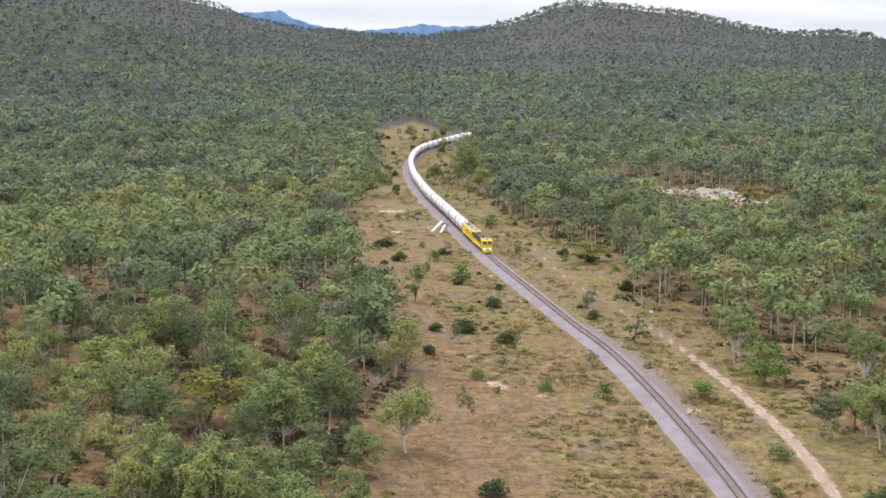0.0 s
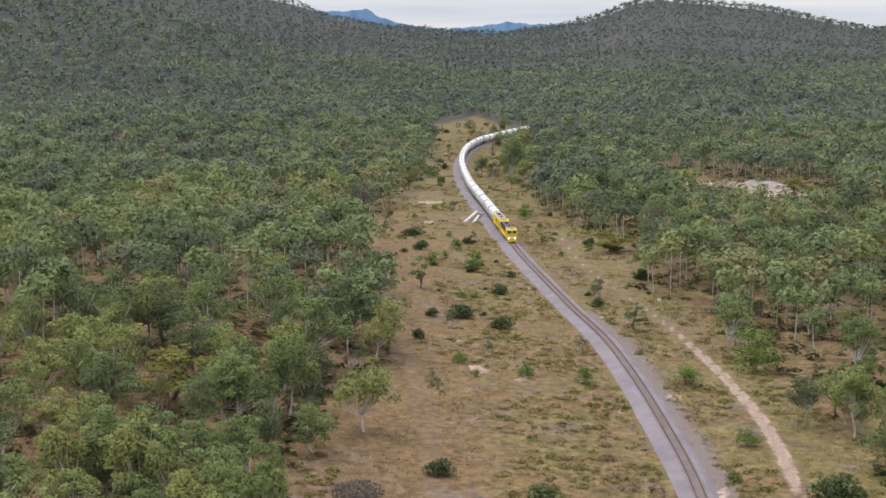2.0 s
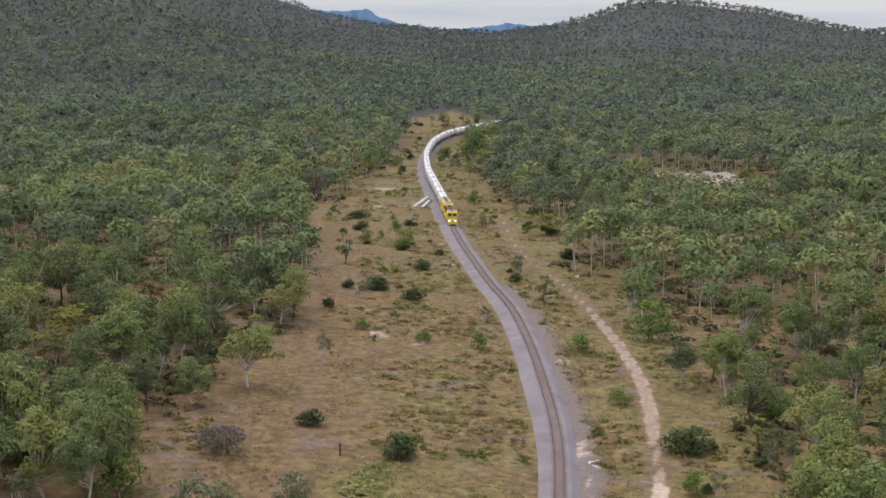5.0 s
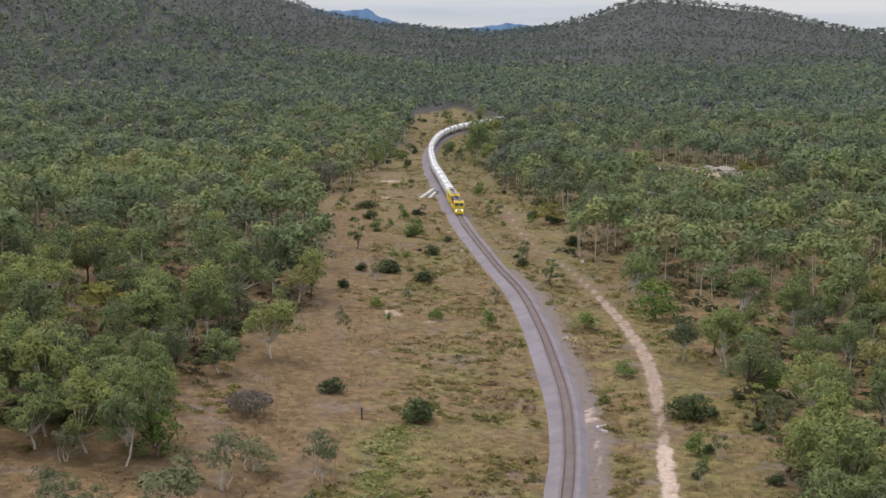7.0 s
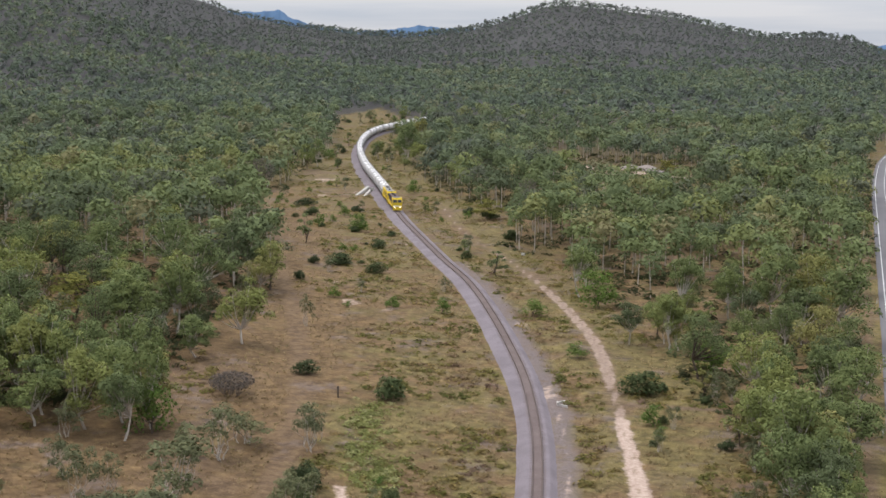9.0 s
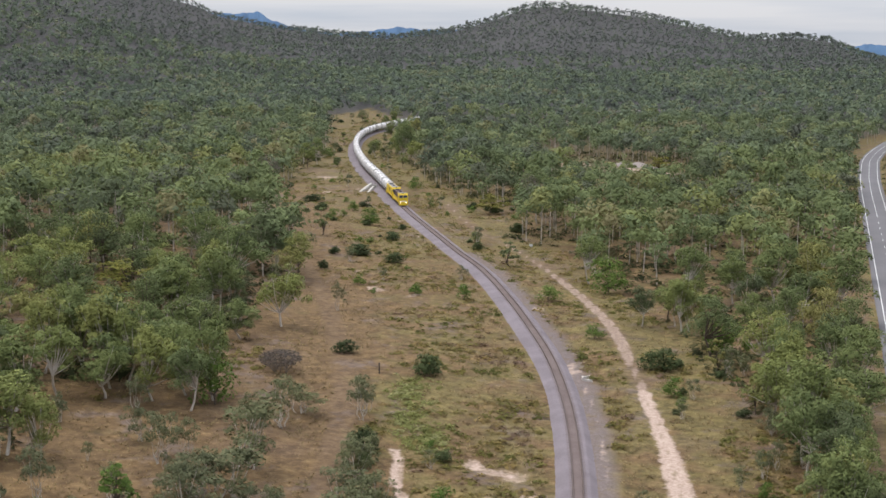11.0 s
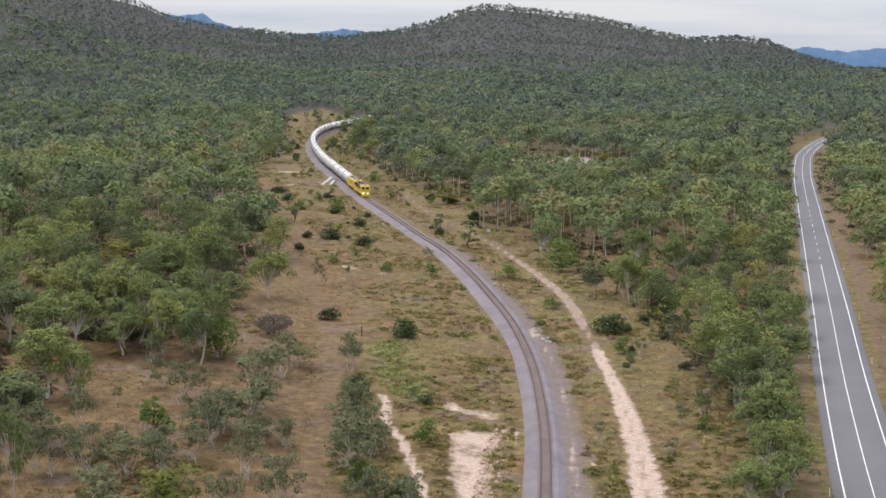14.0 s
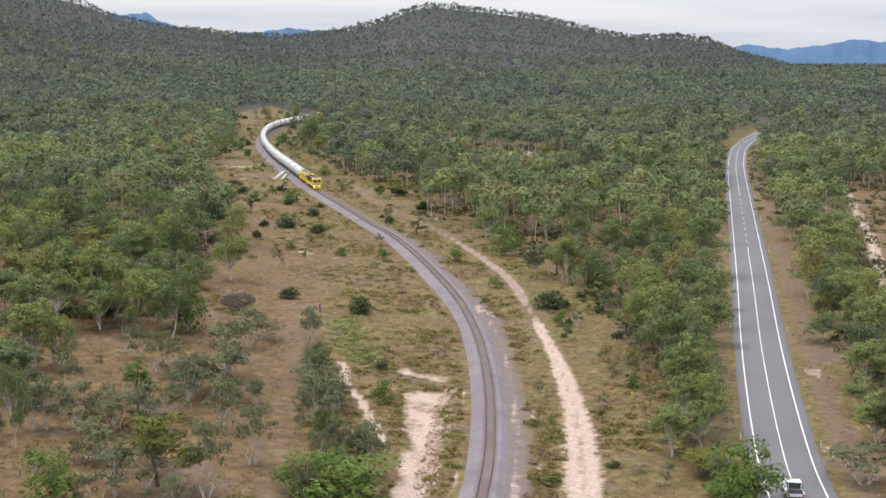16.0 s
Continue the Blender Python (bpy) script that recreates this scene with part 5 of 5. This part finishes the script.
def culvert(x, y, turn, label, wide):
    root = tagged(new("culvert"), label, "culvert")
    make("headwall", M_CONCRETE, root, [(-wide, wide, -0.18, 0.18, -0.5, 0.75)], bevel=0.04)
    for sx in (-1, 1):
        bm = bmesh.new()
        solid(bm, -0.14, 0.14, 0, 2.6, -0.5, 0.55, 1.0, 0.85)
        wing = finish("wing_wall", bm, M_CONCRETE, root, bevel=0.03)
        wing.matrix_basis = Matrix.Translation((sx * (wide - 0.1), 0.1, 0)) @ Matrix.Rotation(-sx * 0.5, 4, "Z")
    make("apron", M_CONCRETE, root, [(-wide, wide, 0.15, 3.0, -0.35, -0.12)], bevel=0.03)
    # pipe stubs end in a closed back; black colour gives the hole's shade
    for sx in (-0.45, 0.45):
        bm = bmesh.new()
        ring_o = [(sx * wide + 0.42 * math.cos(a), 0.2, 0.1 + 0.42 * math.sin(a)) for a in [2 * math.pi * i / 18 for i in range(18)]]
        front = [bm.verts.new(p) for p in ring_o]
        inner = [bm.verts.new((sx * wide + (p[0] - sx * wide) * 0.8, p[1], 0.1 + (p[2] - 0.1) * 0.8)) for p in ring_o]
        back = [bm.verts.new((v.co.x, -0.1, v.co.z)) for v in inner]
        for i in range(18):
            j = (i + 1) % 18
            bm.faces.new((front[i], front[j], inner[j], inner[i]))
            bm.faces.new((inner[i], inner[j], back[j], back[i]))
        bm.faces.new(back)
        finish("pipe", bm, M_BLACK, root, "short closed drain pipe, black for the shade in its hole")
    root.matrix_basis = Matrix.Translation((x, y, float(land(x, y)))) @ Matrix.Rotation(radians(turn), 4, "Z")
    return root


def stepped_culvert(x, y):
    """Two sloping wing walls that fall away from a headwall at the edge of the ballast."""
    root = tagged(new("culvert"), "pale concrete culvert with sloping wing walls below the railway", "culvert")
    for (x0, y0, z0), (x1, y1, z1), w in (((-1.6, -6.0, 0.12), (-0.4, 7.0, 1.75), 0.55), ((1.5, -8.0, 0.1), (0.9, 4.5, 1.0), 0.45)):
        bm = bmesh.new()
        ends = []
        for px, py, pz in ((x0, y0, z0), (x1, y1, z1)):
            ends.append([bm.verts.new(c) for c in ((px - w, py, -0.4), (px + w, py, -0.4), (px + w * 0.8, py, pz), (px - w * 0.8, py, pz))])
        bm.faces.new(ends[0][::-1])
        bm.faces.new(ends[1])
        for k in range(4):
            bm.faces.new((ends[0][k], ends[0][(k + 1) % 4], ends[1][(k + 1) % 4], ends[1][k]))
        bmesh.ops.recalc_face_normals(bm, faces=bm.faces)
        finish("wing_wall", bm, M_PALE_CONCRETE, root, bevel=0.05)
    make("headwall", M_PALE_CONCRETE, root, [(-1.4, 1.6, 6.6, 7.1, -0.4, 1.3)], bevel=0.04)
    # added black panel, painted shade of an opening; the headwall is solid
    make("drain", M_BLACK, root, [(-0.3, 0.9, 6.5, 6.62, -0.2, 0.8)], "black panel for the shade in a drain mouth")
    root.matrix_basis = Matrix.Translation((x, y, float(land(x, y))))


M_PALE_CONCRETE = two_tone("pale_concrete", (0.38, 0.36, 0.32), (0.60, 0.57, 0.52), 0.6, 0.9)
stepped_culvert(-88.2, 377.5)
small = culvert(-3.9, 125.5, -80, "small weathered concrete culvert beside the railway", 0.7)
small.matrix_basis = Matrix.Translation((0, 0, -0.25)) @ small.matrix_basis @ Matrix.Diagonal((0.8, 0.55, 0.8, 1))

# white utility car on the highway
M_CARWHITE = two_tone("white_car_paint", (0.68, 0.68, 0.68), (0.8, 0.8, 0.8), 0.8, 0.3)
M_TYRE = two_tone("tyre_rubber", (0.015, 0.015, 0.015), (0.035, 0.035, 0.035), 3.0, 0.9)
M_RED = M_REFLECTOR


def car(x, y):
    root = tagged(new("utility_car"), "white twin-cab utility car with dark windows on asphalt", "car")
    body = make("body", M_CARWHITE, root, [(-0.93, 0.93, -2.6, 2.6, 0.45, 1.05, 0.96, 0.985)], bevel=0.09)
    make("bonnet", M_CARWHITE, body, [(-0.84, 0.84, 1.05, 2.5, 1.03, 1.14, 0.9, 0.92)], bevel=0.04)
    bm = bmesh.new()
    extrude(bm, [(1.25, 1.04), (0.45, 1.72), (-0.9, 1.76), (-1.15, 1.04)], -0.76, 0.76)
    cabin = finish("cabin", bm, M_CARWHITE, root, bevel=0.06)
    bm = bmesh.new()
    extrude(bm, [(1.20, 1.12), (0.55, 1.67), (0.60, 1.70), (1.27, 1.12)], -0.66, 0.66)
    finish("windscreen", bm, M_CABGLASS, cabin)
    bm = bmesh.new()
    extrude(bm, [(-0.96, 1.68), (-1.15, 1.12), (-1.19, 1.12), (-1.0, 1.68)], -0.62, 0.62)
    finish("rear_window", bm, M_CABGLASS, cabin)
    for x0 in (-0.775, 0.755):
        for y0, y1 in ((-0.85, -0.15), (-0.05, 0.65)):
            make("side_window", M_CABGLASS, cabin, [(x0, x0 + 0.02, y0, y1, 1.15, 1.6, 1.0, 0.85)])
    make("tray", M_BLACK, root, [(-0.78, 0.78, -2.5, -1.25, 1.0, 1.07)], bevel=0.02)
    make("tray_rack", M_BLACK, root, [(-0.8, -0.74, -1.3, -1.22, 1.05, 1.8), (0.74, 0.8, -1.3, -1.22, 1.05, 1.8), (-0.8, 0.8, -1.3, -1.22, 1.74, 1.8)])
    make("bumper", M_BLACK, root, [(-0.9, 0.9, 2.55, 2.75, 0.45, 0.8), (-0.85, 0.85, -2.72, -2.55, 0.45, 0.7)], bevel=0.03)
    for x0 in (-0.88, 0.66):
        make("tail_lamp", M_RED, root, [(x0, x0 + 0.2, -2.64, -2.58, 0.75, 1.0)], "red tail lamp")
        make("headlight", M_PLASTIC, root, [(x0, x0 + 0.24, 2.56, 2.62, 0.78, 0.95)])
    for x0 in (-0.95, 0.73):
        for y0 in (-1.65, 1.65):
            bm = bmesh.new()
            disc(bm, x0, x0 + 0.22, y0, 0.38, 0.38, 18)
            wheel = finish("wheel", bm, M_TYRE, root, "black rubber tyre")
            bm = bmesh.new()
            disc(bm, x0 - 0.01, x0 + 0.23, y0, 0.38, 0.2, 12)
            finish("rim", bm, M_ROOFGREY, wheel)
    k = s_at(y)
    root.matrix_basis = Matrix.Translation((x, y, float(ROAD_Z[k]) + crown_at(0.8) - 0.01)) @ Matrix.Rotation(radians(-3), 4, "Z")


car(32.1, 29.0)

def stockpile(x, y, turn, label):
    """A long heap of tipped gravel with several rounded tops."""
    nu, nv = 46, 15
    u, w = np.meshgrid(np.linspace(-1, 1, nu), np.linspace(-1, 1, nv))
    r = np.random.default_rng(12)
    top = (1 - np.abs(u) ** 3) * np.clip(1 - np.abs(w) ** 1.3, 0, 1)
    z = 2.2 * top * (0.8 + 0.2 * np.sin(u * 9 + 0.6) + 0.05 * r.normal(size=u.shape)) - 0.12
    vv = np.stack([u * 14, w * 5.2 + 0.6 * np.sin(u * 5), z], -1).reshape(-1, 3)
    i = np.arange(nu * nv).reshape(nv, nu)
    ff = np.stack([i[:-1, :-1], i[:-1, 1:], i[1:, 1:], i[1:, :-1]], -1).reshape(-1, 4)
    root = tagged(new("gravel_stockpile"), label, "gravel heap")
    part("heap", mesh_from("heap", vv, ff, [two_tone("tipped_gravel", (0.19, 0.16, 0.142), (0.32, 0.275, 0.25), 0.25, 0.95, 3.0, relief=0.1)], smooth=True), root)
    root.matrix_basis = Matrix.Translation((x, y, float(land(x, y)))) @ Matrix.Rotation(radians(turn), 4, "Z")


stockpile(0.5, 489, -46, "long grey-brown gravel stockpile in a bare woodland clearing")

# broken clods along the washed-out bank
M_CLOD = two_tone("pale_clod", (0.30, 0.21, 0.15), (0.55, 0.42, 0.32), 1.0, 0.95)
n = 420
x = rng.uniform(-8.6, -6.0, n)
y = rng.uniform(22, 72, n)
size = rng.uniform(0.08, 0.38, n)
o = np.array([(1, 0, 0), (0, 1, 0), (-1, 0, 0), (0, -1, 0), (0, 0, 0.8), (0, 0, -0.6)])
v = np.stack([x, y, land(x, y) - 0.1], 1)[:, None] + (o + rng.normal(size=(n, 6, 3)) * 0.22) * size[:, None, None]
q = np.array([(0, 1, 4), (1, 2, 4), (2, 3, 4), (3, 0, 4), (1, 0, 5), (2, 1, 5), (3, 2, 5), (0, 3, 5)])
f = (np.arange(n)[:, None, None] * 6 + q).reshape(-1, 3)
tagged(new("clods", mesh_from("clods", v.reshape(-1, 3), f, [M_CLOD])), "pale broken clods on the washed-out bank", "stones", kind="stuff")


# small markers in the grass
M_YELLOW_POST = two_tone("yellow_marker_paint", (0.55, 0.42, 0.04), (0.75, 0.60, 0.08), 1.0, 0.6)
M_POST_WOOD = two_tone("grey_post_wood", (0.05, 0.042, 0.036), (0.12, 0.10, 0.085), 2.0, 0.95)


def marker(name, x, y, high, half, mat, label, cap):
    root = tagged(new(name), label, "post")
    make("post", mat, root, [(-half, half, -half, half, -0.3, high)], bevel=0.02)
    make("cap", cap, root, [(-half * 1.3, half * 1.3, -half * 1.3, half * 1.3, high - 0.02, high + 0.12)], bevel=0.02)
    root.matrix_basis = Matrix.Translation((x, y, float(land(x, y))))


marker("marker_post", 17.7, 67.3, 1.2, 0.07, M_YELLOW_POST, "yellow service marker post in dry grass", M_PLASTIC)
marker("fence_post", -32.7, 116.7, 1.5, 0.09, M_POST_WOOD, "dark weathered wooden fence post in dry grass", M_POST_WOOD)


def line_sign(x, y):
    root = tagged(new("line_sign"), "small blank white trackside board on a post", "sign")
    make("post", M_POST_WOOD, root, [(-0.05, 0.05, -0.05, 0.05, -0.3, 1.0)], bevel=0.01)
    make("board", M_PLASTIC, root, [(-0.38, 0.38, -0.09, -0.05, 0.6, 1.2)], bevel=0.01)
    root.matrix_basis = Matrix.Translation((x, y, float(land(x, y))))


line_sign(-22.0, 248.3)
